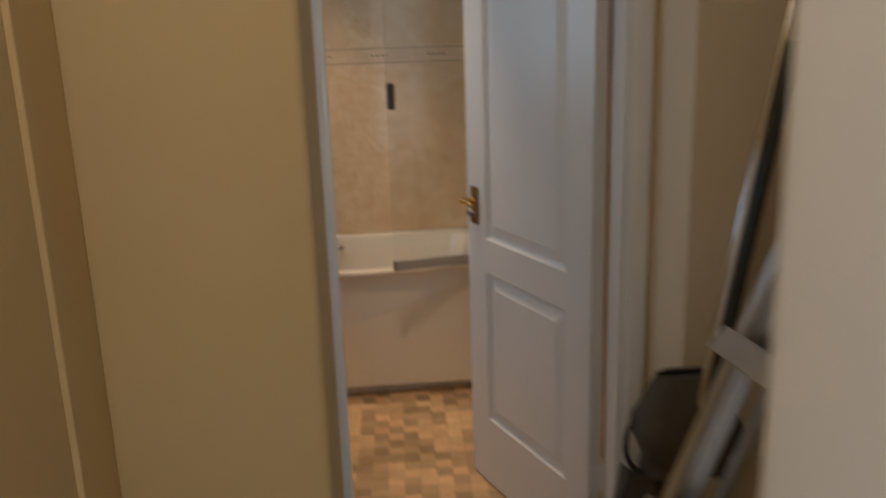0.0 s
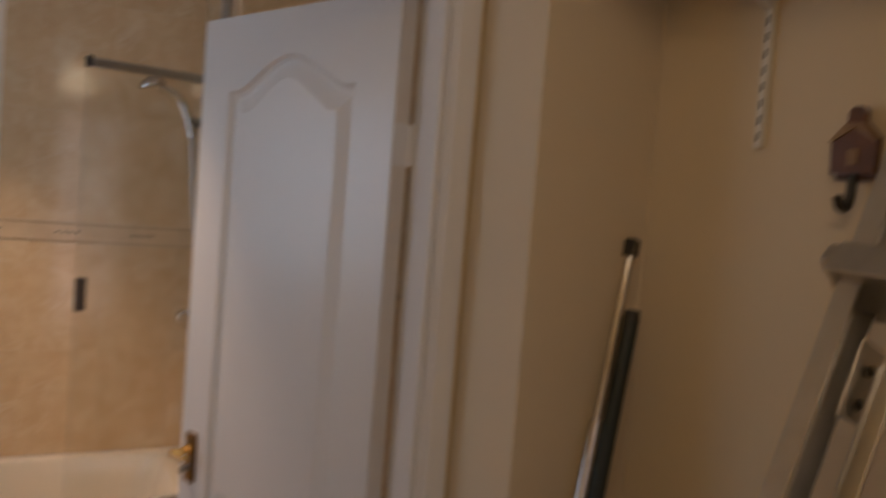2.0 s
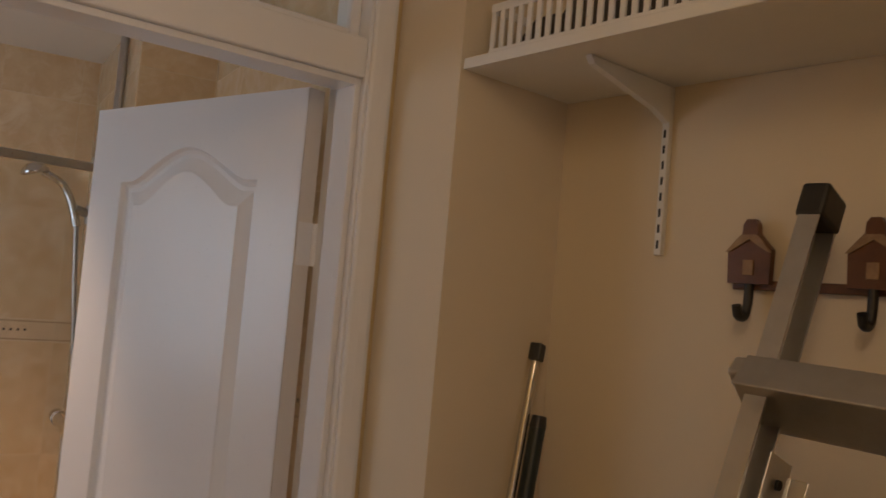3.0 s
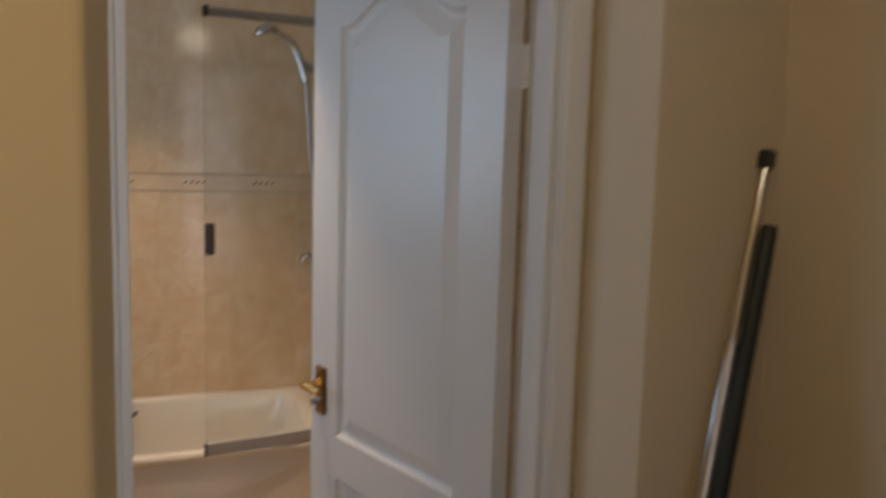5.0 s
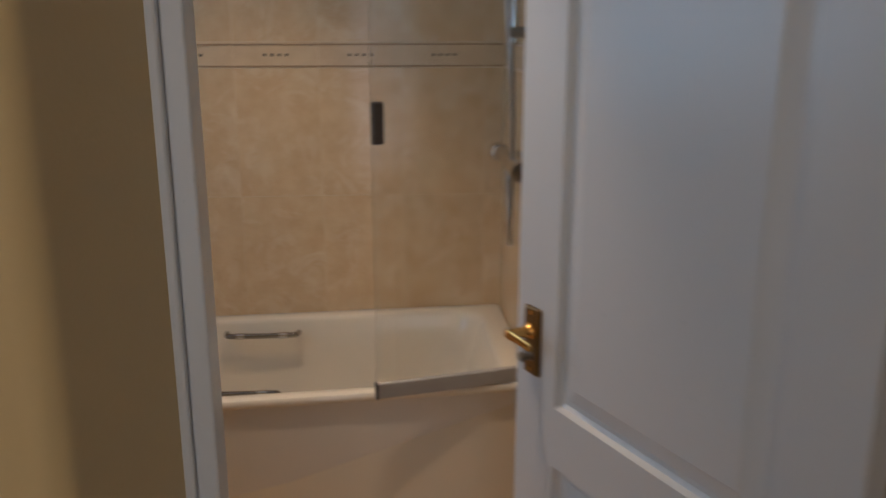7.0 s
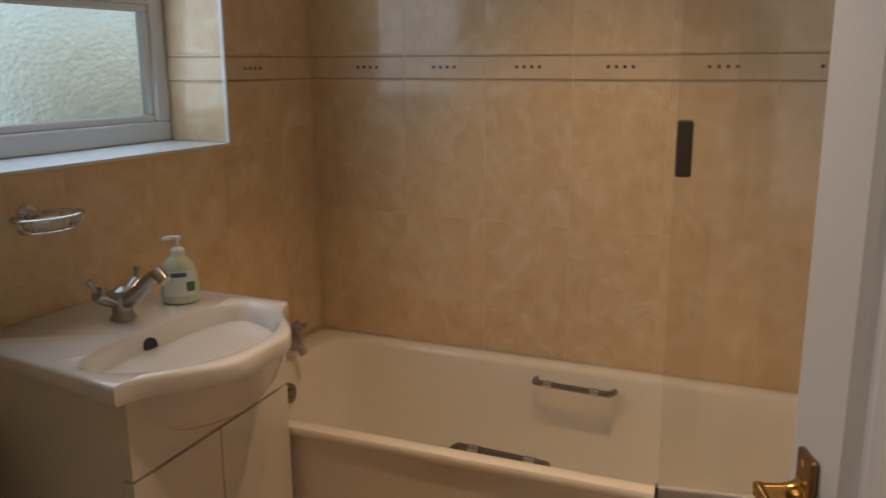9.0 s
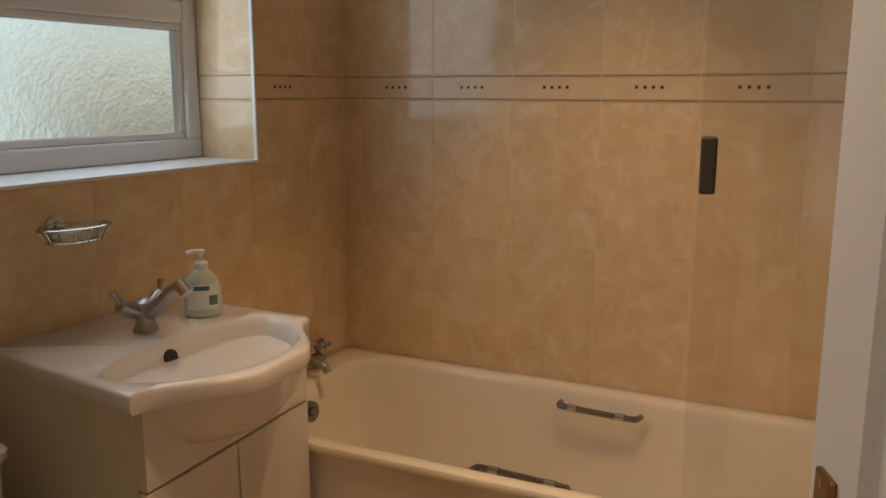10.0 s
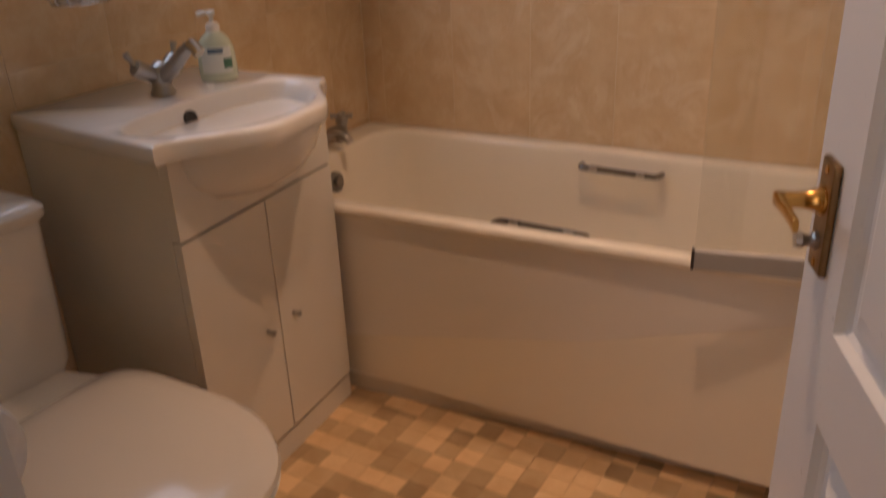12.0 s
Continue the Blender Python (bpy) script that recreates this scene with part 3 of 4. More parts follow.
# ---- shower screen ----
def screen():
    a, b = Vector((1.274, -0.733, 0)), Vector((BX - 0.012, -0.64, 0))
    d = (b - a)
    length = d.length
    ang = math.atan2(d.y, d.x)
    s = new("shower_screen")
    s.matrix_world = Matrix.Translation(a + Vector((0, 0, RIM + 0.012))) @ Matrix.Rotation(ang, 4, "Z")
    tagged(s, "clear glass shower screen on the bath with a dark grip", "shower screen")
    z1 = 1.363
    bm = bmesh.new()
    box(bm, 0.0, length, -0.003, 0.003, 0.02, z1, 0.001)
    g = part("glass_panel", bm, SCREENGLASS, s, "clear toughened glass", local=True)
    g.visible_shadow = False
    bm = bmesh.new()
    box(bm, 0.0, length, -0.009, 0.009, 0.004, 0.045, 0.004)
    part("bottom_seal", bm, SEAL, s, "translucent bottom seal strip", local=True)
    bm = bmesh.new()
    box(bm, -0.004, 0.002, -0.01, 0.01, 0.003, 0.046, 0.002)
    part("seal_end", bm, GRIPGREY, s, "dark seal end cap", local=True)
    bm = bmesh.new()
    box(bm, -0.004, 0.012, -0.01, 0.01, z1 - 0.014, z1 + 0.018, 0.003)
    part("rail_end", bm, GRIPGREY, s, "dark rail end cap", local=True)
    bm = bmesh.new()
    box(bm, 0.0, length, -0.008, 0.008, z1 - 0.012, z1 + 0.014, 0.004)
    part("top_rail", bm, SATIN, s, "chrome top rail", local=True)
    bm = bmesh.new()
    box(bm, length - 0.02, length, -0.012, 0.012, 0.004, z1 + 0.014, 0.003)
    part("wall_profile", bm, SATIN, s, "chrome wall profile", local=True)
    bm = bmesh.new()
    for yy in (-1, 1):
        box(bm, 0.0, 0.027, min(yy * 0.003, yy * 0.014), max(yy * 0.003, yy * 0.014), 0.640, 0.738, 0.005)
    part("grip", bm, GRIPGREY, s, "dark grey plastic grip", local=True)


screen()

# entrance jamb, white painted
bm = bmesh.new()
hbox(bm, -0.583, -0.56, 1.14, 1.256, 0, 2.06, 0.002)
hbox(bm, -0.578, -0.515, 1.126, 1.14, 0, 2.1, 0.004)
structure("door_lining_hall", bm, GLOSS, "white painted lining of the hall entrance", "door lining")

# door in the left hall wall, closed
def hall_door():
    d = new("door_2")
    d.matrix_world = HALL
    tagged(d, "closed cream painted door with architrave in the hall", "door", kind="structure")
    v0, v1 = LV + 0.29, LV + 1.1
    for a, b in ((v0, v0 + 0.06), (v1, v1 + 0.06)):
        bm = bmesh.new()
        box(bm, LU, LU + 0.015, -b, -a, 0, 2.06, 0.004)
        part("architrave", bm, CREAM, d, local=True)
    bm = bmesh.new()
    box(bm, LU, LU + 0.005, -v1, -v0 - 0.06, 0.005, 2.0, 0.002)
    part("leaf", bm, CREAM, d, local=True)


hall_door()


# ---- window ----
def window():
    w = thing("window_1", (-0.21, (WY0 + WY1) / 2, WZ0), "white plastic window with patterned obscure glass", "window", kind="structure")
    xf0, xf1 = -0.262, -0.205
    midy, barz = -1.12, 1.595
    def bar(name, y0, y1, z0, z1, x0=xf0, x1=xf1, bev=0.006):
        bm = bmesh.new()
        box(bm, x0, x1, y0, y1, z0, z1, bev)
        part(name, bm, UPVC, w)
    bar("window_frame", WY0, WY1, WZ0, WZ0 + 0.055)
    bar("window_frame", WY0, WY1, WZ1 - 0.055, WZ1)
    bar("window_frame", WY1 - 0.05, WY1, WZ0 + 0.055, WZ1 - 0.055)
    bar("window_frame", WY0, WY0 + 0.06, WZ0 + 0.055, WZ1 - 0.055)
    bar("mullion", midy - 0.035, midy + 0.035, WZ0 + 0.055, WZ1 - 0.055)
    bar("transom", WY0 + 0.06, midy - 0.035, barz - 0.03, barz + 0.03)
    bar("transom", midy + 0.035, WY1 - 0.05, barz - 0.03, barz + 0.03)
    for ya, yb in ((WY0 + 0.06, midy - 0.035), (midy + 0.035, WY1 - 0.05)):
        for za, zb in ((WZ0 + 0.055, barz - 0.03), (barz + 0.03, WZ1 - 0.055)):
            for a in ((ya, yb, za, za + 0.02), (ya, yb, zb - 0.02, zb), (ya, ya + 0.02, za + 0.02, zb - 0.02), (yb - 0.02, yb, za + 0.02, zb - 0.02)):
                bar("glazing_bead", *a, x0=-0.245, x1=-0.216, bev=0.004)
            bm = bmesh.new()
            box(bm, -0.235, -0.229, ya + 0.01, yb - 0.01, za + 0.01, zb - 0.01)
            pane = part("pane", bm, FROST, w, "patterned obscure glass pane")
            pane.visible_shadow = False
    bm = bmesh.new()
    box(bm, -0.215, 0.006, WY0, WY1, WZ0 - 0.008, WZ0, 0.002)
    part("window_sill", bm, UPVC, w, "white trimmed tile sill")
    for ya, yb, za, zb in ((WY1 - 0.001, WY1 + 0.006, WZ0, WZ1), (WY0 - 0.006, WY0 + 0.001, WZ0, WZ1)):
        bm = bmesh.new()
        box(bm, -0.01, 0.002, ya, yb, za - 0.006, zb, 0.002)
        part("tile_trim", bm, UPVC, w, "white tile edging")


window()
bm = bmesh.new()
box(bm, -14.0, -13.9, -14, 9, -2.0, 9)
g = bpy.data.materials.new("overcast_garden")
g.use_nodes = True
gn = g.node_tree
ge = gn.nodes.new("ShaderNodeEmission")
gno = gn.nodes.new("ShaderNodeTexNoise")
gno.inputs["Scale"].default_value = 0.7
gr = gn.nodes.new("ShaderNodeValToRGB")
gr.color_ramp.elements[0].color = (0.28, 0.36, 0.3, 1)
gr.color_ramp.elements[1].color = (0.72, 0.86, 0.92, 1)
gr.color_ramp.elements[0].position, gr.color_ramp.elements[1].position = 0.35, 0.62
gg = gn.nodes.new("ShaderNodeNewGeometry")
gn.links.new(gg.outputs["Position"], gno.inputs["Vector"])
gn.links.new(gno.outputs["Fac"], gr.inputs["Fac"])
gn.links.new(gr.outputs["Color"], ge.inputs["Color"])
ge.inputs["Strength"].default_value = 1.35
gn.links.new(ge.outputs["Emission"], gn.nodes["Material Output"].inputs["Surface"])
structure("backdrop", bm, g, "grey overcast daylight and foliage outside the window", "backdrop")

# downlights
def downlight(x, y):
    d = thing("downlight", (x, y, CEIL), "small round recessed ceiling downlight with chrome ring", "ceiling light", "bathroom downlights")
    bm = bmesh.new()
    lathe(bm, [(0.03, 0.0), (0.044, 0.0), (0.042, -0.006), (0.032, -0.008), (0.03, -0.004)], (x, y, CEIL), 28)
    part("ring", bm, CHROME, d, smooth=True)
    bm = bmesh.new()
    lathe(bm, [(0.001, -0.003), (0.026, -0.003), (0.026, -0.001), (0.001, -0.001)], (x, y, CEIL), 24)
    part("lamp", bm, BULB, d, "lit warm white lamp")


for sx, sy, wide, watts in SPOTS:
    downlight(sx, sy)


# unseen fitting, added to hold the hall's warm fill light
def pendant():
    d = thing("added_pendant", (1.2, -3.4, CEIL), "unseen pendant fitting added where the warm hall fill hangs", "ceiling light")
    bm = bmesh.new()
    lathe(bm, [(0.04, 0), (0.038, -0.015), (0.01, -0.03), (0.003, -0.032), (0.003, -0.1), (0.018, -0.1), (0.018, -0.15), (0.001, -0.15)], (1.2, -3.4, CEIL), 24)
    part("rose", bm, WHITEPLASTIC, d, smooth=True)


pendant()


# ---- shower ----
def shower():
    s = thing("shower", (1.66, -0.5, 1.5), "chrome bar shower with handset on the tiled wall", "shower")
    X, Y = 1.645, -0.47
    bm = bmesh.new()
    rod(bm, (X, Y, 1.43), (X, Y, 2.0), 0.0095)
    rail = part("riser_rail", bm, CHROME, s, smooth=True)
    for z in (1.46, 1.97):
        bm = bmesh.new()
        rod(bm, (BX, Y, z), (X - 0.012, Y, z), 0.014, 0.016)
        part("wall_bracket", bm, SATIN, s, smooth=True)
    bm = bmesh.new()
    rod(bm, (X, Y, 1.77), (X, Y, 1.83), 0.018)
    rod(bm, (X, Y, 1.8), (X - 0.05, Y - 0.01, 1.815), 0.014)
    part("slider", bm, SATIN, s, smooth=True)
    bm = bmesh.new()
    tube(bm, arc([(X - 0.04, Y - 0.01, 1.76), (X - 0.06, Y - 0.008, 1.83), (X - 0.09, Y, 1.885), (X - 0.13, Y + 0.005, 1.91), (X - 0.15, Y + 0.01, 1.918)], 5), 0.012)
    lathe(bm, [(0.001, 0.028), (0.02, 0.026), (0.038, 0.01), (0.042, 0), (0.04, -0.006), (0.001, -0.008)], seg=24,
          m=Matrix.Translation((X - 0.172, Y + 0.01, 1.918)) @ Matrix.Rotation(radians(-18), 4, "Y"))
    part("handset", bm, CHROME, s, "chrome shower handset", smooth=True)
    bm = bmesh.new()
    tube(bm, arc([(X - 0.04, Y - 0.01, 1.76), (X - 0.03, Y - 0.02, 1.6), (X - 0.008, Y - 0.03, 1.3), (X - 0.005, Y - 0.02, 0.97), (X - 0.002, Y + 0.005, 0.9), (X, Y + 0.04, 1.0), (X, Y + 0.06, 1.1)], 8), 0.007, 10)
    part("hose", bm, SATIN, s, "chrome flexible hose", smooth=True)
    bm = bmesh.new()
    rod(bm, (X, Y - 0.1, 1.12), (X, Y + 0.22, 1.12), 0.022)
    for yy in (Y - 0.12, Y + 0.24):
        rod(bm, (X, yy - 0.025, 1.12), (X, yy + 0.025, 1.12), 0.026)
    for yy in (Y, Y + 0.13):
        rod(bm, (BX, yy, 1.12), (X, yy, 1.12), 0.018)
    part("mixer_valve", bm, CHROME, s, smooth=True)
    for yy in (Y - 0.1, Y - 0.05):
        bm = bmesh.new()
        rod(bm, (BX - 0.012, yy, 2.0), (BX - 0.012, yy, CEIL), 0.009)
        part("supply_pipe", bm, SATIN, s, smooth=True)


shower()


# ---- vanity unit, basin, tap ----
VX, VY0, VY1, VTOP = 0.395, -1.234, -0.716, 0.835


def vanity():
    v = thing("vanity_unit", (0.2, (VY0 + VY1) / 2, 0), "white two door vanity unit under the basin", "cabinet")
    def skew(bm):
        """The front runs slightly out of line with the wall."""
        for p in bm.verts:
            p.co.x += 0.084 * (VY1 - p.co.y) * p.co.x / VX
        return bm

    bm = bmesh.new()
    box(bm, 0.004, VX - 0.022, VY0, VY1, 0.0, VTOP, 0.001)
    part("body", skew(bm), MELAMINE, v)
    bm = bmesh.new()
    box(bm, VX - 0.022, VX, VY0, VY1, 0.666, VTOP, 0.0015)
    part("fascia", skew(bm), MELAMINE, v)
    bm = bmesh.new()
    box(bm, VX - 0.022, VX - 0.004, VY0, VY1, 0.0, 0.064, 0.001)
    part("plinth", skew(bm), MELAMINE, v)
    mid = (VY0 + VY1) / 2
    for a, b, k in ((VY0, mid - 0.002, mid - 0.05), (mid + 0.002, VY1, mid + 0.05)):
        bm = bmesh.new()
        box(bm, VX - 0.02, VX, a, b, 0.073, 0.66, 0.0015)
        door_ob = part("door", skew(bm), MELAMINE, v)
        bm = bmesh.new()
        rod(bm, (VX, k, 0.362), (VX + 0.014, k, 0.362), 0.005)
        rod(bm, (VX + 0.014, k, 0.362), (VX + 0.02, k, 0.362), 0.007, 0.0065)
        part("knob", skew(bm), SATIN, door_ob, "small chrome knob", smooth=True)


vanity()

BC = Vector((0.36, -1.012, 0))
BTOP = 0.876


def basin_outline():
    """Top outline: straight back, short square shoulders and a swept bow front."""
    y0, y1 = -1.288, -0.733
    pts = [(0.004, y0 + 0.045), (0.004, y1 - 0.02)]
    n = 60
    for k in range(n + 1):
        t = k / n
        y = y1 + (y0 - y1) * t
        c = min(1.0, max(0.0, (min(t, 1 - t) - 0.012) / 0.37))
        bow = c * c * (3 - 2 * c)
        pts.append((0.43 + 0.045 * t + 0.126 * bow, y))
    return pts


def ring_from(pts, centre, count, shrink=0.0):
    """Points of an outline as seen from a centre, at even angles."""
    out = []
    for k in range(count):
        a = k * math.tau / count
        dx, dy = math.cos(a), math.sin(a)
        best = 9.0
        for (ax, ay), (bx, by) in zip(pts, pts[1:] + pts[:1]):
            ex, ey = bx - ax, by - ay
            den = dx * ey - dy * ex
            if abs(den) < 1e-9:
                continue
            t = ((ax - centre.x) * ey - (ay - centre.y) * ex) / den
            u = ((ax - centre.x) * dy - (ay - centre.y) * dx) / den
            if t > 0 and -1e-6 <= u <= 1 + 1e-6:
                best = min(best, t)
        best -= shrink
        out.append((centre.x + dx * best, centre.y + dy * best))
    return out


def basin():
    b = thing("basin", (0.2, -1.015, VTOP), "white ceramic basin with a bowed front on the vanity unit", "basin")
    outline = basin_outline()
    n = 144
    bm = bmesh.new()

    def lip(shrink, z):
        return [Vector((x, y, z)) for x, y in ring_from(outline, BC, n, shrink)]

    def bowl(f, z):
        """The bowl's D-shaped opening: nearly straight at the back, swept in front."""
        out = []
        for k in range(n):
            c, w = math.cos(k * math.tau / n), math.sin(k * math.tau / n)
            a, sq = (0.18, 2.0) if c > 0 else (0.075, 2.6)
            r = f * (abs(c / a) ** sq + abs(w / 0.232) ** sq) ** (-1 / sq)
            out.append(Vector((BC.x + r * c, BC.y + r * w, z)))
        return out

    loft(bm, [lip(0.02, VTOP + 0.001), lip(0.004, VTOP + 0.003), lip(0.0, VTOP + 0.012), lip(0.0, BTOP - 0.008), lip(0.002, BTOP - 0.003), lip(0.007, BTOP),
              bowl(1.03, BTOP - 0.001), bowl(1.0, BTOP - 0.004), bowl(0.965, BTOP - 0.013), bowl(0.93, BTOP - 0.032), bowl(0.83, BTOP - 0.075),
              bowl(0.64, BTOP - 0.115), bowl(0.36, BTOP - 0.135), bowl(0.1, BTOP - 0.138)])
    part("bowl", bm, CERAMIC, b, smooth=True)
    bm = bmesh.new()
    loops = []
    for f, z in ((0.985, VTOP + 0.004), (0.97, VTOP - 0.02), (0.92, VTOP - 0.055), (0.82, VTOP - 0.09), (0.66, VTOP - 0.12), (0.42, VTOP - 0.142), (0.15, VTOP - 0.15)):
        loops.append([Vector((0.3 + 0.278 * f * math.cos(k * math.tau / 64), BC.y + 0.222 * f * math.sin(k * math.tau / 64), z)) for k in range(64)])
    loft(bm, loops, cap0=False)
    part("belly", bm, CERAMIC, b, "rounded underside of the bowl", smooth=True)
    bm = bmesh.new()
    c, nrm = Vector((0.294, -1.03, BTOP - 0.034)), Vector((1, 0, 0.25)).normalized()
    rod(bm, c - nrm * 0.002, c + nrm * 0.004, 0.017, 0.016, 20)
    part("overflow", bm, BLACK, b, "dark overflow hole", smooth=True)
    bm = bmesh.new()
    rod(bm, (BC.x, BC.y, BTOP - 0.1385), (BC.x, BC.y, BTOP - 0.134), 0.022, 0.02, 24)
    part("waste", bm, CHROME, b, smooth=True)


basin()


def basin_tap():
    t = thing("basin_tap", (0.185, -0.995, BTOP), "chrome basin mixer tap with two lever heads", "tap")
    x, y, z = 0.185, -0.995, BTOP
    bm = bmesh.new()
    lathe(bm, [(0.027, 0.0), (0.027, 0.006), (0.022, 0.012), (0.021, 0.03), (0.024, 0.045), (0.02, 0.062), (0.008, 0.07)], (x, y, z), 28)
    tube(bm, arc([(x + 0.005, y, z + 0.035), (x + 0.045, y + 0.002, z + 0.062), (x + 0.085, y + 0.004, z + 0.098), (x + 0.105, y + 0.004, z + 0.108)], 6), [0.017] * 6 + [0.0145] * 6 + [0.0125] * 7, 14)
    part("body", bm, SATIN, t, smooth=True)
    bm = bmesh.new()
    rod(bm, (x + 0.1, y + 0.004, z + 0.114), (x + 0.124, y + 0.004, z + 0.094), 0.014, 0.013)
    part("spout_end", bm, CHROME, t, smooth=True)
    for s in (-1, 1):
        bm = bmesh.new()
        tube(bm, arc([(x, y, z + 0.035), (x - 0.006, y + s * 0.03, z + 0.05), (x - 0.01, y + s * 0.055, z + 0.066)], 5), [0.015, 0.015, 0.015, 0.016, 0.017, 0.018, 0.018, 0.018, 0.018, 0.018, 0.016], 14)
        head_ob = part("tap_head", bm, SATIN, t, smooth=True)
        bm = bmesh.new()
        tube(bm, [(x - 0.01, y + s * 0.055, z + 0.068), (x - 0.013, y + s * 0.058, z + 0.08), (x - 0.018, y + s * 0.066, z + 0.096)], [0.006, 0.0055, 0.008], 10)
        part("lever", bm, SATIN, head_ob, smooth=True)


basin_tap()


def soap_bottle():
    x, y, z = 0.205, -0.845, BTOP
    t = thing("soap_bottle", (x, y, z), "pale green liquid soap pump bottle with white top", "soap bottle")
    turn = Matrix.Translation((x, y, z)) @ Matrix.Rotation(radians(42), 4, "Z") @ Matrix.Diagonal((0.95, 0.95, 1.0, 1.0))
    bm = bmesh.new()

    def oval(a, bb, h):
        return [Vector((a * math.cos(k * math.tau / 32), bb * math.sin(k * math.tau / 32), h)) for k in range(32)]

    loft(bm, [oval(0.04, 0.026, 0), oval(0.044, 0.03, 0.004), oval(0.045, 0.031, 0.03), oval(0.042, 0.029, 0.07), oval(0.034, 0.025, 0.092), oval(0.02, 0.018, 0.105), oval(0.015, 0.015, 0.109)])
    bmesh.ops.transform(bm, matrix=turn, verts=bm.verts)
    part("bottle", bm, LIQUID, t, smooth=True)
    bm = bmesh.new()
    lathe(bm, [(0.016, 0.106), (0.016, 0.122), (0.012, 0.126), (0.005, 0.128), (0.005, 0.142), (0.01, 0.143), (0.01, 0.152), (0.002, 0.154)], m=turn, seg=24)
    tube(bm, [turn @ Vector((0, 0, 0.148)), turn @ Vector((-0.015, 0, 0.15)), turn @ Vector((-0.032, 0, 0.146))], 0.005, 10)
    part("pump", bm, WHITEPLASTIC, t, "white pump top", smooth=True)
    for zz0, zz1, m_, wd in ((0.02, 0.078, LABELWHITE, 0.85), (0.064, 0.074, LABELBLUE, 0.4), (0.03, 0.052, LABELGREEN, 0.25)):
        bm = bmesh.new()
        lift = {LABELWHITE: 0.0004, LABELBLUE: 0.0009, LABELGREEN: 0.0009}[m_]
        ring = []
        off = 0.6 if m_ is LABELGREEN else 0.0
        for h in (zz0, zz1):
            ring.append([turn @ Vector(((0.0455 + lift) * math.sin(wd * (k / 8 - 1) + off), -(0.0315 + lift) * math.cos(wd * (k / 8 - 1) + off), h)) for k in range(17)])
        rows = [[bm.verts.new(v) for v in r] for r in ring]
        for k in range(16):
            bm.faces.new((rows[0][k], rows[0][k + 1], rows[1][k + 1], rows[1][k]))
        part("label", bm, m_, t)


soap_bottle()


def soap_dish():
    y, z = -1.06, 1.08
    t = thing("soap_dish", (0.0, y, z), "chrome wire soap dish on the wall with soap", "soap dish")
    bm = bmesh.new()
    for r, dz in ((1.0, 0.02), (0.8, -0.008)):
        tube(bm, [(0.065 + 0.052 * r * math.cos(k * math.tau / 28), y + 0.08 * r * math.sin(k * math.tau / 28), z + dz) for k in range(28)], 0.0035 if r == 1 else 0.002, 8, True)
    for k in range(14):
        a = k * math.tau / 14
        tube(bm, [(0.065 + 0.052 * math.cos(a), y + 0.08 * math.sin(a), z + 0.02), (0.065 + 0.0416 * math.cos(a), y + 0.064 * math.sin(a), z - 0.008)], 0.0018, 6)
    for k in range(-3, 4):
        yy = y + k * 0.018
        w = 0.0416 * math.sqrt(max(0.05, 1 - ((yy - y) / 0.064) ** 2))
        tube(bm, [(0.065 - w, yy, z - 0.008), (0.065 + w, yy, z - 0.008)], 0.0018, 6)
    part("wire_basket", bm, CHROME, t, smooth=True)
    bm = bmesh.new()
    lathe(bm, [(0.024, 0.0), (0.024, 0.006), (0.012, 0.01), (0.01, 0.02)], m=Matrix.Translation((0.0, y, z + 0.016)) @ Matrix.Rotation(radians(90), 4, "Y"), seg=24)
    part("wall_mount", bm, CHROME, t, smooth=True)
    sp = thing("soap_bar", (0.065, y, z - 0.006), "worn cream soap bar in the wire dish", "soap")
    bm = bmesh.new()
    loft(bm, [rounded(0.04, 0.09, y - 0.04, y + 0.035, 0.02, z - 0.006), rounded(0.035, 0.095, y - 0.046, y + 0.04, 0.025, z + 0.002), rounded(0.038, 0.092, y - 0.043, y + 0.037, 0.024, z + 0.012), rounded(0.05, 0.08, y - 0.03, y + 0.025, 0.014, z + 0.016)])
    part("bar", bm, SOAP, sp, smooth=True)


soap_dish()


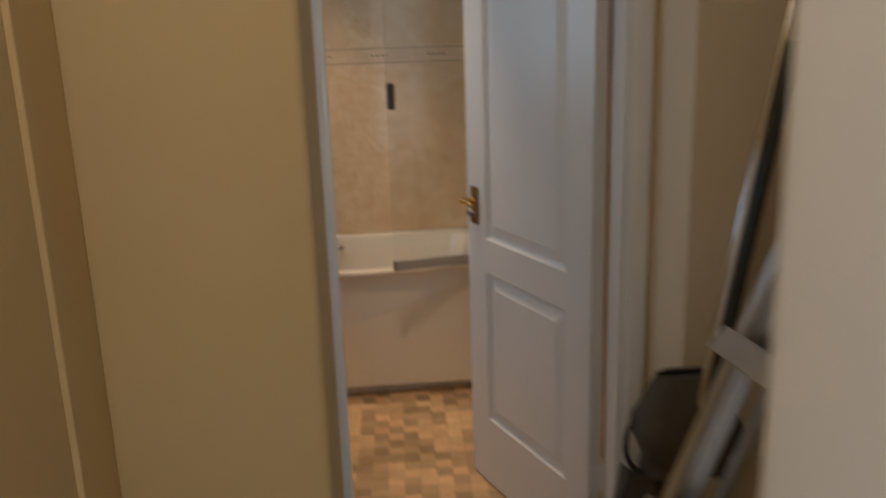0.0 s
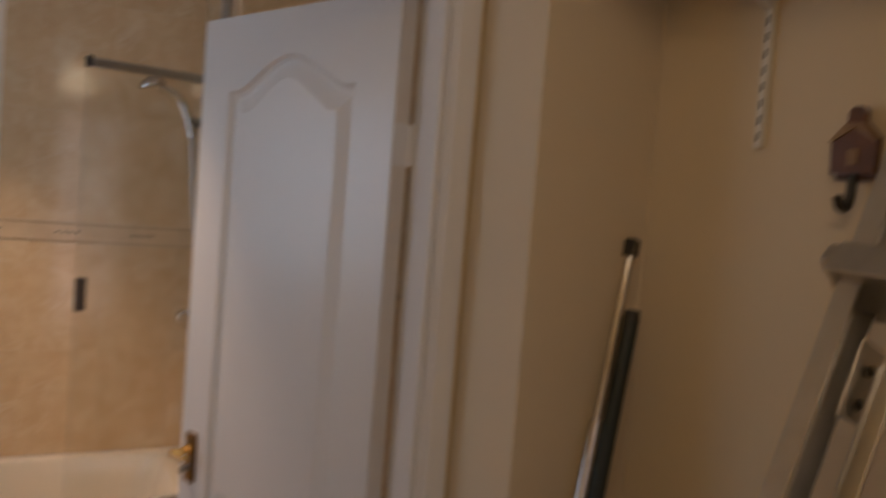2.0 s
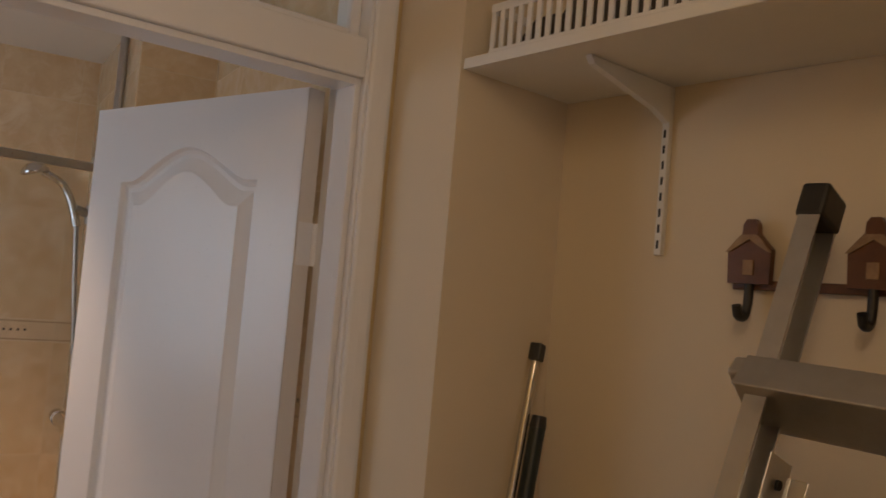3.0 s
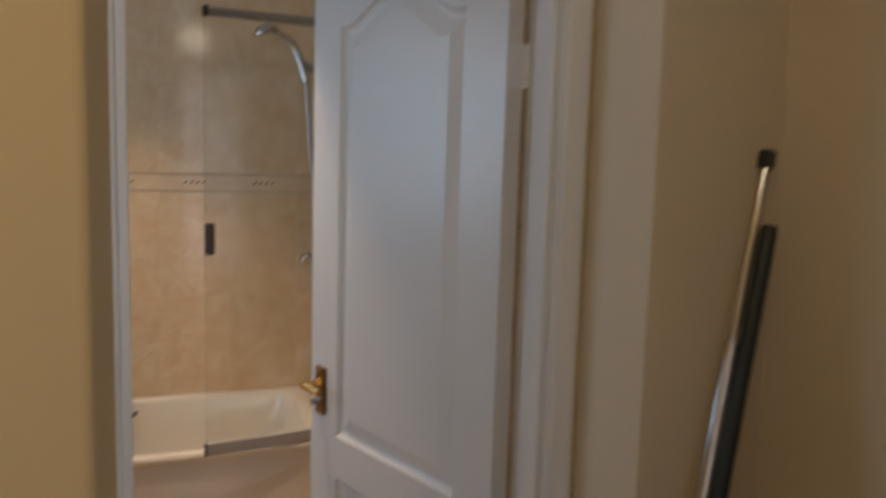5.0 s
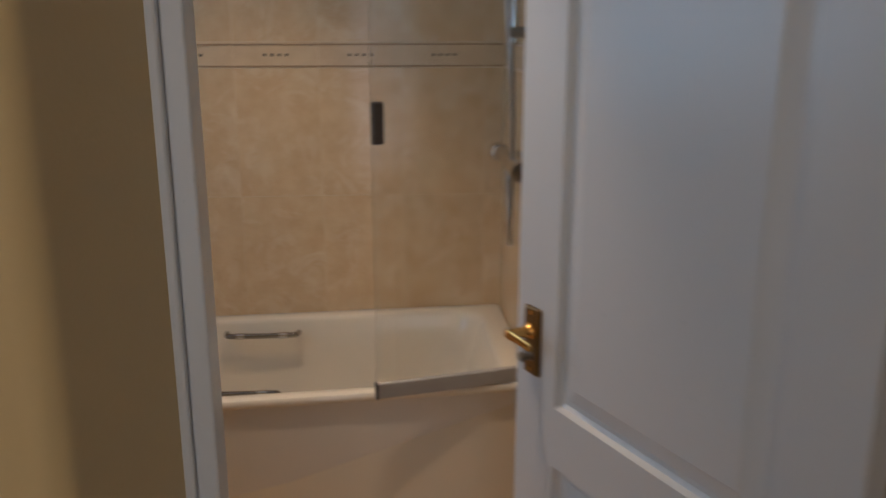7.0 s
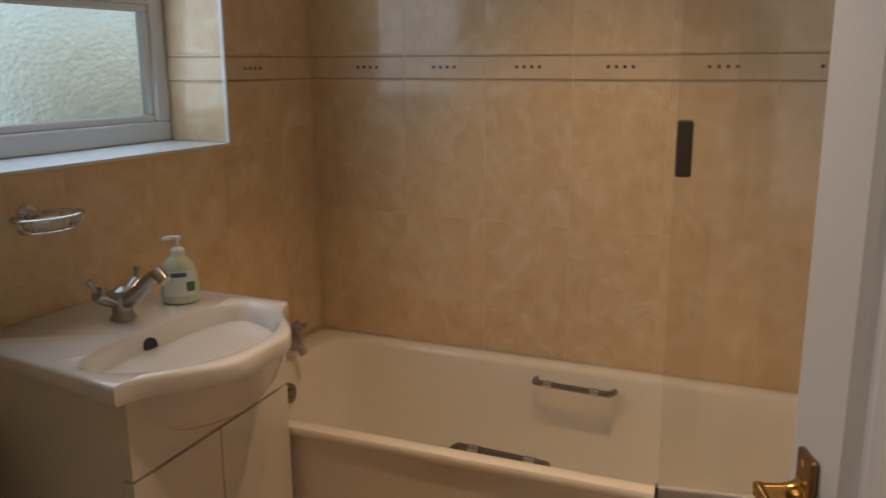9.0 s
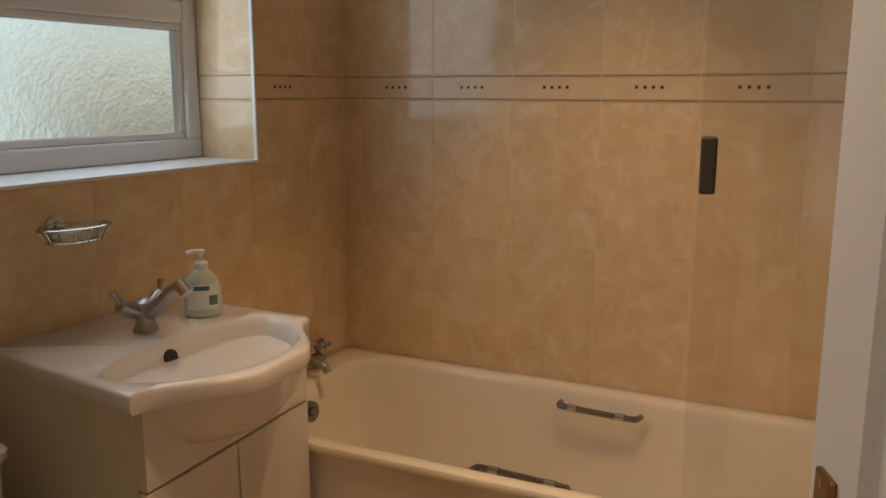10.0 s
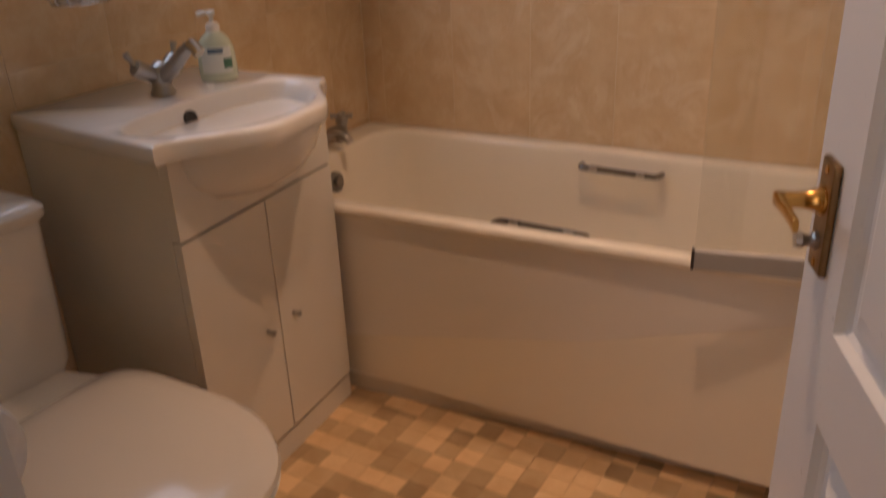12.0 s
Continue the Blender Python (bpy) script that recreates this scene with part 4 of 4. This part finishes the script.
# ---- toilet ----
def toilet():
    cy = -1.535
    t = thing("toilet", (0.35, cy, 0), "white ceramic close coupled toilet with closed lid", "toilet")
    n = 48

    def egg(x0, x1, w, z, sq=2.3, square=False):
        cx, a = (x0 + x1) / 2, (x1 - x0) / 2
        out = []
        for k in range(n):
            th = k * math.tau / n
            c, s_ = math.cos(th), math.sin(th)
            px = abs(c) ** (2 / sq) * (1 if c > 0 else -1)
            py = abs(s_) ** (2 / sq) * (1 if s_ > 0 else -1)
            if square and px < 0:
                py = abs(s_) ** (2 / 6) * (1 if s_ > 0 else -1)
                px = -abs(c) ** (2 / 6)
            taper = 1 - 0.16 * max(0, px) ** 2
            out.append(Vector((cx + a * px, cy + w * py * taper, z)))
        return out

    bm = bmesh.new()
    loft(bm, [egg(0.12, 0.6, 0.11, 0), egg(0.12, 0.6, 0.11, 0.03), egg(0.13, 0.58, 0.1, 0.14), egg(0.12, 0.72, 0.13, 0.27), egg(0.08, 0.81, 0.178, 0.36), egg(0.06, 0.832, 0.19, 0.385), egg(0.06, 0.832, 0.19, 0.396), egg(0.08, 0.81, 0.175, 0.4)])
    part("pan", bm, CERAMIC, t, smooth=True)
    bm = bmesh.new()
    loft(bm, [egg(0.34, 0.843, 0.193, 0.402), egg(0.33, 0.85, 0.198, 0.41), egg(0.335, 0.843, 0.195, 0.418)])
    part("seat", bm, WHITEPLASTIC, t, "white plastic seat ring", smooth=True)
    bm = bmesh.new()
    loft(bm, [egg(0.335, 0.845, 0.195, 0.42, square=True), egg(0.328, 0.853, 0.2, 0.427, square=True), egg(0.332, 0.849, 0.197, 0.436, square=True), egg(0.345, 0.835, 0.187, 0.442, square=True), egg(0.38, 0.79, 0.145, 0.447, square=True), egg(0.46, 0.7, 0.06, 0.449)])
    part("lid", bm, LIDPLASTIC, t, "closed glossy lid, its colour darkened for the dim light there", smooth=True)
    bm = bmesh.new()
    loft(bm, [rounded(0.03, 0.19, cy - 0.175, cy + 0.175, 0.03, 0.385), rounded(0.015, 0.2, cy - 0.188, cy + 0.188, 0.035, 0.42), rounded(0.008, 0.205, cy - 0.195, cy + 0.195, 0.035, 0.72)])
    part("cistern", bm, CERAMIC, t, smooth=True)
    bm = bmesh.new()
    loft(bm, [rounded(0.006, 0.21, cy - 0.2, cy + 0.2, 0.035, 0.722), rounded(0.004, 0.214, cy - 0.204, cy + 0.204, 0.035, 0.728), rounded(0.004, 0.214, cy - 0.204, cy + 0.204, 0.035, 0.742), rounded(0.012, 0.2, cy - 0.192, cy + 0.192, 0.03, 0.755), rounded(0.05, 0.15, cy - 0.12, cy + 0.12, 0.03, 0.76)])
    part("cistern_lid", bm, CERAMIC, t, smooth=True)


toilet()


def toilet_roll():
    x, y, z = 0.93, -1.945, 0.85
    h = thing("toilet_roll_holder", (x, y - 0.065, z + 0.05), "chrome toilet roll holder on the wall beside the doorway", "roll holder")
    bm = bmesh.new()
    lathe(bm, [(0.024, 0.0), (0.024, 0.006), (0.012, 0.01)], m=Matrix.Translation((x - 0.08, y - 0.068, z)) @ Matrix.Rotation(radians(-90), 4, "X"), seg=20)
    tube(bm, arc([(x - 0.08, y - 0.062, z), (x - 0.08, y - 0.01, z), (x - 0.07, y, z), (x - 0.05, y, z), (x + 0.065, y, z)], 5), 0.006, 10)
    part("arm", bm, CHROME, h, smooth=True)
    r = thing("toilet_roll", (x, y, z), "white patterned toilet paper roll on its holder", "toilet roll")
    bm = bmesh.new()
    lathe(bm, [(0.021, -0.05), (0.055, -0.05), (0.0565, -0.046), (0.0565, 0.046), (0.055, 0.05), (0.021, 0.05)], m=Matrix.Translation((x, y, z)) @ Matrix.Rotation(radians(90), 4, "Y"), seg=40)
    part("paper", bm, PAPER, r, smooth=True)
    bm = bmesh.new()
    lathe(bm, [(0.0195, -0.0495), (0.0212, -0.0495), (0.0212, 0.0505), (0.0195, 0.0505)], m=Matrix.Translation((x, y, z)) @ Matrix.Rotation(radians(90), 4, "Y"), seg=24)
    part("core", bm, CARD, r, "brown cardboard core", smooth=True)


PAPER = mat("patterned_tissue", (0.8, 0.8, 0.82), 0.9, var=0.5, scale=70, tint=(0.66, 0.68, 0.74), bump=0.001, fine=160)
CARD = mat("brown_card", (0.2, 0.13, 0.08), 0.9, var=0.3, scale=30)
toilet_roll()


# ---- alcove: shelf, basket, hooks, ladder, poles ----
SHELF = 2.0


def shelf():
    s = new("wall_shelf")
    s.matrix_world = HALL @ Matrix.Translation((0, 0, SHELF))
    tagged(s, "white painted alcove shelf on slotted metal uprights", "shelf")
    bm = bmesh.new()
    box(bm, 0.004, ALC - 0.002, -1.14, -0.002, 0, 0.018, 0.0015)
    part("board", bm, WHITEPLASTIC, s, local=True)
    for v in (0.22, 0.95):
        bm = bmesh.new()
        box(bm, ALC - 0.012, ALC, -v - 0.0065, -v + 0.0065, -0.272, 0.0, 0.0015)
        up = part("upright", bm, WHITEPLASTIC, s, "white slotted upright", local=True)
        for k in range(10):
            bm = bmesh.new()
            box(bm, ALC - 0.0128, ALC - 0.0118, -v - 0.002, -v + 0.002, -0.262 + k * 0.0255, -0.249 + k * 0.0255)
            part("slot", bm, BLACK, up, local=True)
        bm = bmesh.new()
        a = [Vector((ALC - 0.012, -v - 0.006, -0.001)), Vector((ALC - 0.012, -v - 0.006, -0.06)), Vector((ALC - 0.05, -v - 0.006, -0.045)), Vector((0.06, -v - 0.006, -0.012)), Vector((0.05, -v - 0.006, -0.001))]
        prism(bm, a, (0, 0.012, 0))
        part("bracket", bm, WHITEPLASTIC, s, "white metal bracket", local=True)


shelf()


def basket():
    b = new("storage_basket")
    b.matrix_world = HALL @ Matrix.Translation((0.135, -0.26, SHELF + 0.018))
    tagged(b, "white slatted plastic basket on the alcove shelf", "basket")
    w, l, h = 0.115, 0.22, 0.085
    for z0, z1 in ((0, 0.012), (h - 0.014, h)):
        bm = bmesh.new()
        box(bm, -w, -w + 0.005, -l, l, z0, z1, 0.001)
        box(bm, w - 0.005, w, -l, l, z0, z1, 0.001)
        box(bm, -w + 0.005, w - 0.005, -l, -l + 0.005, z0, z1, 0.001)
        box(bm, -w + 0.005, w - 0.005, l - 0.005, l, z0, z1, 0.001)
        part("rim", bm, WHITEPLASTIC, b, local=True)
    bm = bmesh.new()
    box(bm, -w + 0.005, w - 0.005, -l + 0.005, l - 0.005, 0, 0.004)
    part("bottom", bm, WHITEPLASTIC, b, local=True)
    mesh_a = None
    n = 22
    for k in range(n + 1):
        yy = -l + 0.006 + (2 * l - 0.012) * k / n
        for xx in (-w + 0.0025, w - 0.0025):
            if mesh_a is None:
                bm = bmesh.new()
                box(bm, -0.002, 0.002, -0.0045, 0.0045, 0.012, h - 0.014)
                o = part("slat", bm, WHITEPLASTIC, b, local=True)
                mesh_a = o.data
            else:
                o = new("slat", mesh_a)
                o.parent = b
            o.location = (xx, yy, 0)
    c = new("folded_cloth")
    c.matrix_world = HALL @ Matrix.Translation((0.135, -0.26, SHELF + 0.022))
    tagged(c, "dark folded cloths inside the white basket", "cloth")
    bm = bmesh.new()
    for k in range(4):
        x0 = -0.09 + 0.01 * (k % 2)
        loft(bm, [rounded(x0, x0 + 0.17, -0.19 + k * 0.096, -0.1 + k * 0.096, 0.02, 0.001), rounded(x0 - 0.004, x0 + 0.174, -0.194 + k * 0.096, -0.096 + k * 0.096, 0.02, 0.03 + 0.01 * (k % 3)), rounded(x0 + 0.01, x0 + 0.16, -0.18 + k * 0.096, -0.11 + k * 0.096, 0.02, 0.06 + 0.012 * (k % 3))])
    part("cloth", bm, FABRIC, c, smooth=True, local=True)


basket()


def hook_rail():
    v0 = 0.385
    r = new("coat_hook_rail")
    r.matrix_world = HALL @ Matrix.Translation((ALC, -v0, 1.688))
    tagged(r, "dark wooden rail of house shaped coat hooks on the wall", "coat hooks")
    bm = bmesh.new()
    box(bm, -0.014, 0, -0.52, 0.03, -0.008, 0.006, 0.002)
    part("rail", bm, DARKWOOD, r, local=True)
    for v in (0.0, 0.17, 0.225, 0.4):
        bm = bmesh.new()
        loop = [Vector((-0.026, -v + 0.87 * a, 0.9 * b)) for a, b in ((-0.036, 0.0), (0.036, 0.0), (0.038, 0.055), (0.02, 0.074), (0.014, 0.08), (0.013, 0.095), (0.007, 0.103), (-0.007, 0.103), (-0.013, 0.095), (-0.014, 0.08), (-0.02, 0.074), (-0.038, 0.055))]
        prism(bm, loop, (0.012, 0, 0))
        plaque = part("plaque", bm, DARKWOOD, r, "small house shaped wooden plaque", local=True)
        bm = bmesh.new()
        prism(bm, [Vector((-0.03, -v + 0.87 * a, 0.9 * b)) for a, b in ((-0.04, 0.05), (-0.02, 0.072), (-0.012, 0.078), (0.012, 0.078), (0.02, 0.072), (0.04, 0.05), (0.034, 0.05), (0.0, 0.07), (-0.034, 0.05))], (0.004, 0, 0))
        part("gable", bm, WORNWOOD, plaque, "pale worn gable moulding", local=True)
        bm = bmesh.new()
        box(bm, -0.0285, -0.0262, -v - 0.008, -v + 0.008, 0.012, 0.034, 0.001)
        part("doorway", bm, WORNWOOD, plaque, "pale painted doorway", local=True)
        bm = bmesh.new()
        tube(bm, arc([(-0.02, -v, 0.0), (-0.022, -v, -0.03), (-0.03, -v, -0.047), (-0.046, -v, -0.046), (-0.052, -v, -0.032)], 6), 0.0065, 10)
        part("hook", bm, BLACK, plaque, "dark metal hook", smooth=True, local=True)


hook_rail()


def stepladder():
    foot, top = Vector((1.42, -2.755, 0.0)), Vector((2.153, -2.683, 1.81))
    across = (HV - HV.dot((top - foot).normalized()) * (top - foot).normalized()).normalized()
    up = (top - foot).normalized()
    depth = up.cross(across).normalized()
    if depth.x < 0:
        depth = -depth
    L = (top - foot).length
    m = Matrix((across, depth, up)).transposed().to_4x4()
    s = new("stepladder")
    s.matrix_world = Matrix.Translation(foot) @ m
    tagged(s, "folded aluminium stepladder leaning in the alcove", "stepladder")
    W = 0.34
    for x in (0.0, W):
        bm = bmesh.new()
        # channel section
        o = 1 if x == 0 else -1
        loop = [Vector((x + o * a, b, 0.03)) for a, b in ((0, 0), (0.026, 0), (0.026, 0.003), (0.003, 0.003), (0.003, 0.047), (0.026, 0.047), (0.026, 0.05), (0, 0.05))]
        prism(bm, loop, (0, 0, L - 0.05))
        stile = part("stile", bm, ALU, s, local=True)
        for z0, z1 in ((0.0, 0.035), (L - 0.045, L)):
            bm = bmesh.new()
            box(bm, x - 0.005 if o > 0 else x - 0.03, x + 0.03 if o > 0 else x + 0.005, -0.003, 0.053, z0, z1, 0.005)
            part("rubber_foot", bm, BLACK, stile, "black rubber cap", local=True)
        bm = bmesh.new()
        box(bm, min(x + o * 0.045, x + o * 0.05), max(x + o * 0.045, x + o * 0.05), 0.056, 0.088, 0.05, L - 0.35, 0.001)
        box(bm, min(x + o * 0.05, x + o * 0.07), max(x + o * 0.05, x + o * 0.07), 0.056, 0.06, 0.05, L - 0.35, 0.001)
        part("rear_leg", bm, ALU, s, "aluminium rear leg", local=True)
        bm = bmesh.new()
        box(bm, min(x + o * 0.03, x + o * 0.034), max(x + o * 0.03, x + o * 0.034), 0.03, 0.085, L - 0.42, L - 0.33, 0.001)
        br = part("pivot_bracket", bm, ALU, s, local=True)
        for zz in (L - 0.4, L - 0.36):
            bm = bmesh.new()
            rod(bm, (x + o * 0.028, 0.06, zz), (x + o * 0.038, 0.06, zz), 0.006)
            part("rivet", bm, BLACK, br, local=True)
    slope = math.atan2(Vector((up.x, up.y, 0)).length, up.z)
    for z in (0.165, 0.47, 0.775, 1.08, 1.385, 1.69):
        bm = bmesh.new()
        tilt = Matrix.Translation((0, 0.0, z)) @ Matrix.Rotation(-slope, 4, "X")
        box(bm, -0.012 if z > 1.6 else 0.004, W + (0.012 if z > 1.6 else -0.004), -0.028, 0.07, -0.014, 0.012, 0.004, tilt)
        box(bm, 0.004, W - 0.004, -0.032, -0.028, -0.032, 0.012, 0.0015, tilt)
        for k in range(5):
            box(bm, 0.01, W - 0.01, -0.022 + k * 0.02, -0.016 + k * 0.02, 0.012, 0.0145, 0, tilt)
        part("tread", bm, ALU, s, "ribbed aluminium tread", local=True)


stepladder()


def poles():
    base, top = Vector((1.785, -2.385, 0.0)), Vector((2.132, -2.2, 1.558))
    d = (top - base).normalized()
    p = thing("extending_pole", tuple(base), "thin chrome extending pole with black end cap", "pole")
    bm = bmesh.new()
    rod(bm, base + d * 0.02, top - d * 0.3, 0.0125)
    part("outer_tube", bm, CHROME, p, smooth=True)
    bm = bmesh.new()
    rod(bm, top - d * 0.3, top - d * 0.02, 0.0075)
    part("inner_tube", bm, CHROME, p, smooth=True)
    bm = bmesh.new()
    box(bm, -0.011, 0.011, -0.011, 0.011, -0.02, 0.01, 0.003, Matrix.Translation(top) @ d.to_track_quat("Z", "Y").to_matrix().to_4x4())
    part("end_cap", bm, BLACK, p, "black square end cap")
    bm = bmesh.new()
    rod(bm, base, base + d * 0.03, 0.015)
    part("foot", bm, BLACK, p)
    off = Vector((0.018, -0.014, 0.0))
    q = thing("broom_handle", tuple(base + off), "dark green plastic coated broom handle beside the pole", "broom handle")
    bm = bmesh.new()
    a, b = base + off, base + off + d * 1.495
    rod(bm, a, b - d * 0.02, 0.0135)
    part("handle", bm, DARKGREEN, q, smooth=True)
    bm = bmesh.new()
    rod(bm, b - d * 0.02, b, 0.0145, 0.012)
    part("end_cap", bm, BLACK, q, smooth=True)


DARKGREEN = mat("dark_green_plastic_coat", (0.012, 0.022, 0.022), 0.35, var=0.3, scale=20)
poles()


def bags():
    specs = (((1.745, -2.262), 0.18, 0.1, 0.0, 0.52, "large dark grey fabric bag standing on the carpet"), ((1.82, -2.275), 0.21, 0.13, 0.52, 0.75, "dark grey fabric bag with a strap lying on another"))
    for (x, y), lx, ly, z0, z1, label in specs:
        b = thing("fabric_bag", (x + lx / 2, y + ly / 2 - 0.05, z0), label, "bag", "bags in the alcove")
        bm = bmesh.new()
        loops = []
        for k in range(9):
            f = k / 8
            puff = 0.012 * math.sin(f * math.pi * 3 + x * 9) - 0.045 * max(0, f - 0.8) / 0.2
            i = -puff
            loops.append(rounded(x + i, x + lx - i, y - 0.05 + i, y + ly - 0.05 - i, 0.04, z0 + (z1 - z0) * f, 6))
        loft(bm, loops)
        part("body", bm, FABRIC, b, smooth=True)
        bm = bmesh.new()
        zt = z0 + (z1 - z0) * 0.55
        tube(bm, arc([(x + 0.0, y + 0.02, zt), (x - 0.025, y + 0.015, zt - 0.03), (x - 0.03, y + 0.01, zt - 0.08), (x - 0.015, y + 0.005, zt - 0.115), (x + 0.004, y, zt - 0.12)], 6), 0.006, 8)
        part("strap", bm, BLACK, b, "black webbing strap", smooth=True)


bags()

# strike plate on the latch side
def strike():
    s = thing("strike_plate", (OX0, -1.94, 0.9), "brass latch strike plate on the door lining", "strike plate")
    bm = bmesh.new()
    box(bm, OX0 - 0.0005, OX0 + 0.0015, -1.952, -1.926, 0.89, 0.965, 0.0005)
    part("plate", bm, BRONZE, s)
    bm = bmesh.new()
    box(bm, OX0 + 0.0012, OX0 + 0.0019, -1.947, -1.931, 0.912, 0.942)
    part("latch_hole", bm, BLACK, s)
    s.matrix_world = WALLM @ Matrix.Translation(s.location)


strike()


# ---- pieces: wall tiles and floor squares ----
def tile_mesh(name, w, h, material, ridge=False):
    """A tile: x along the wall, z up, its face towards -y; edges slightly rounded."""
    me = bpy.data.meshes.new(name)
    g = 0.0004
    e = 0.0006
    v = [(g, 0, g), (w - g, 0, g), (w - g, 0, h - g), (g, 0, h - g),
         (g, -0.0075, g), (w - g, -0.0075, g), (w - g, -0.0075, h - g), (g, -0.0075, h - g),
         (g + e, -0.009, g + e), (w - g - e, -0.009, g + e), (w - g - e, -0.009, h - g - e), (g + e, -0.009, h - g - e)]
    f = [(8, 9, 10, 11)]
    for a, b in ((0, 4), (4, 8)):
        for k in range(4):
            f.append((a + k, a + (k + 1) % 4, b + (k + 1) % 4, b + k))
    me.from_pydata(v, [], f)
    me.materials.append(material)
    return me


def border_extras(w, h):
    """Raised lines and four square inlays of a border tile."""
    bm = bmesh.new()
    for z in (0.004, h - 0.011):
        box(bm, 0.002, w - 0.002, -0.0112, -0.009, z, z + 0.005, 0.0008, seg=1)
    lines = bpy.data.meshes.new("border_line")
    bm.to_mesh(lines)
    bm.free()
    lines.materials.append(RIDGE)
    dots = None
    if w > 0.2:
        bm = bmesh.new()
        for k in range(4):
            x = w / 2 - 0.0335 + k * 0.0223
            box(bm, x - 0.0042, x + 0.0042, -0.0098, -0.0085, h / 2 - 0.0042, h / 2 + 0.0042)
        dots = bpy.data.meshes.new("inlay")
        bm.to_mesh(dots)
        bm.free()
        dots.materials.append(INLAY)
    return lines, dots


MADE = {}


def lay(wall, origin, turn, cols, rows, keep=lambda a, b, c, d: True):
    """Lays tiles on a wall: origin and turn give the wall's own x; cols and rows are the joints."""
    m = Matrix.Translation(origin) @ Matrix.Rotation(radians(turn), 4, "Z")
    for a, b in zip(cols, cols[1:]):
        for c, d in zip(rows, rows[1:]):
            if not keep(a, b, c, d):
                continue
            w, h = round(b - a, 4), round(d - c, 4)
            is_border = abs(c - 1.353) < 1e-6
            key = (w, h, is_border)
            if key not in MADE:
                MADE[key] = (tile_mesh("tile", w, h, BORDER if is_border else TILE), *(border_extras(w, h) if is_border else (None, None)))
            me, lines, dots = MADE[key]
            o = new("border_tile" if is_border else "tile", me)
            o.parent = wall
            o.matrix_basis = m @ Matrix.Translation((a, 0, c))
            if is_border:
                for nm, mesh in (("border_line", lines), ("inlay", dots)):
                    if mesh:
                        x = new(nm, mesh)
                        x.parent = o


ROWS = [0.151, 0.551, 0.951, 1.353, 1.433, 1.835, 2.237, CEIL - 0.001]
lay(wall_north, (0, 0.009, 0), 0, [0.001, 0.07, 0.33, 0.59, 0.85, 1.11, 1.37, 1.63, BX - 0.001], ROWS)
# window wall: its own x runs from the far end of the room to the corner
def lay_west():
    ys = [-1.905, -1.74, -1.48, -1.22, -0.96, -0.70, -0.44, -0.18, -0.001]
    for a, b in zip(ys, ys[1:]):
        for c, d in zip(ROWS, ROWS[1:]):
            pieces = [(a, b, c, d)]
            if b > WY0 and a < WY1 and d > WZ0 and c < WZ1:
                pieces = []
                if c < WZ0 - 0.01:
                    pieces.append((a, b, c, WZ0 - 0.009))
                if d > WZ1 + 0.02:
                    pieces.append((a, b, WZ1 + 0.002, d))
                if a < WY0 - 0.01:
                    pieces.append((a, WY0 - 0.006, max(c, WZ0 - 0.009), min(d, WZ1)))
                if b > WY1 + 0.01:
                    pieces.append((WY1 + 0.006, b, max(c, WZ0 - 0.009), min(d, WZ1)))
            for ya, yb, za, zb in pieces:
                if yb - ya > 0.01 and zb - za > 0.01:
                    lay(wall_west, (-0.009, 0, 0), 90, [ya, yb], [za, zb])


lay_west()
# window reveals
lay(wall_west, (-0.209, WY1 + 0.009, 0), 0, [0.001, 0.2], [WZ0 + 0.001, 1.353, 1.433, 1.835, WZ1 - 0.001])
lay(wall_west, (-0.009, WY0 - 0.009, 0), 180, [0.001, 0.2], [WZ0 + 0.001, 1.353, 1.433, 1.835, WZ1 - 0.001])
# shower end wall
lay(wall_east, (BX + 0.009, 0, 0), -90, [0.001, 0.26, 0.52, 0.779], ROWS)
lay(wall_east, (BX, -0.7718, 0), 0, [0.001, 0.227], ROWS)
lay(wall_east, (1.9282, -0.781, 0), -90, [0.001, 0.26, 0.52, 0.78, 1.04, 1.11], ROWS)

# floor squares: each one near the doorway is a piece, the rest lies in one sheet
SQ = 0.056
g_, e_ = 0.0001, 0.0004
vv = [(g_, g_, -0.004), (SQ - g_, g_, -0.004), (SQ - g_, SQ - g_, -0.004), (g_, SQ - g_, -0.004),
      (g_ + e_, g_ + e_, 0), (SQ - g_ - e_, g_ + e_, 0), (SQ - g_ - e_, SQ - g_ - e_, 0), (g_ + e_, SQ - g_ - e_, 0)]
ff = [(4, 5, 6, 7), (0, 1, 5, 4), (1, 2, 6, 5), (2, 3, 7, 6), (3, 0, 4, 7)]
sq_mesh = bpy.data.meshes.new("vinyl_square")
sq_mesh.from_pydata(vv, [], ff)
sq_mesh.materials.append(VINYL)
far_v, far_f = [], []
for i in range(25):
    for j in range(26):
        x0, y0 = 0.33 + i * SQ, DY1 - 0.099 + j * SQ
        if y0 + SQ > -0.5:
            continue
        if x0 > 0.78 and y0 > -1.68 and i % 25 < 23:
            o = new("vinyl_square", sq_mesh)
            o.parent = bath_floor
            o.location = (x0, y0, 0)
        else:
            far_f += [tuple(k + len(far_v) for k in f) for f in ff]
            far_v += [(x + x0, y + y0, z) for x, y, z in vv]
far_mesh = bpy.data.meshes.new("vinyl_squares")
far_mesh.from_pydata(far_v, [], far_f)
far_mesh.materials.append(VINYL_FAR)
rest = new("vinyl_squares", far_mesh)
rest.parent = bath_floor
tagged(rest, kind="stuff")
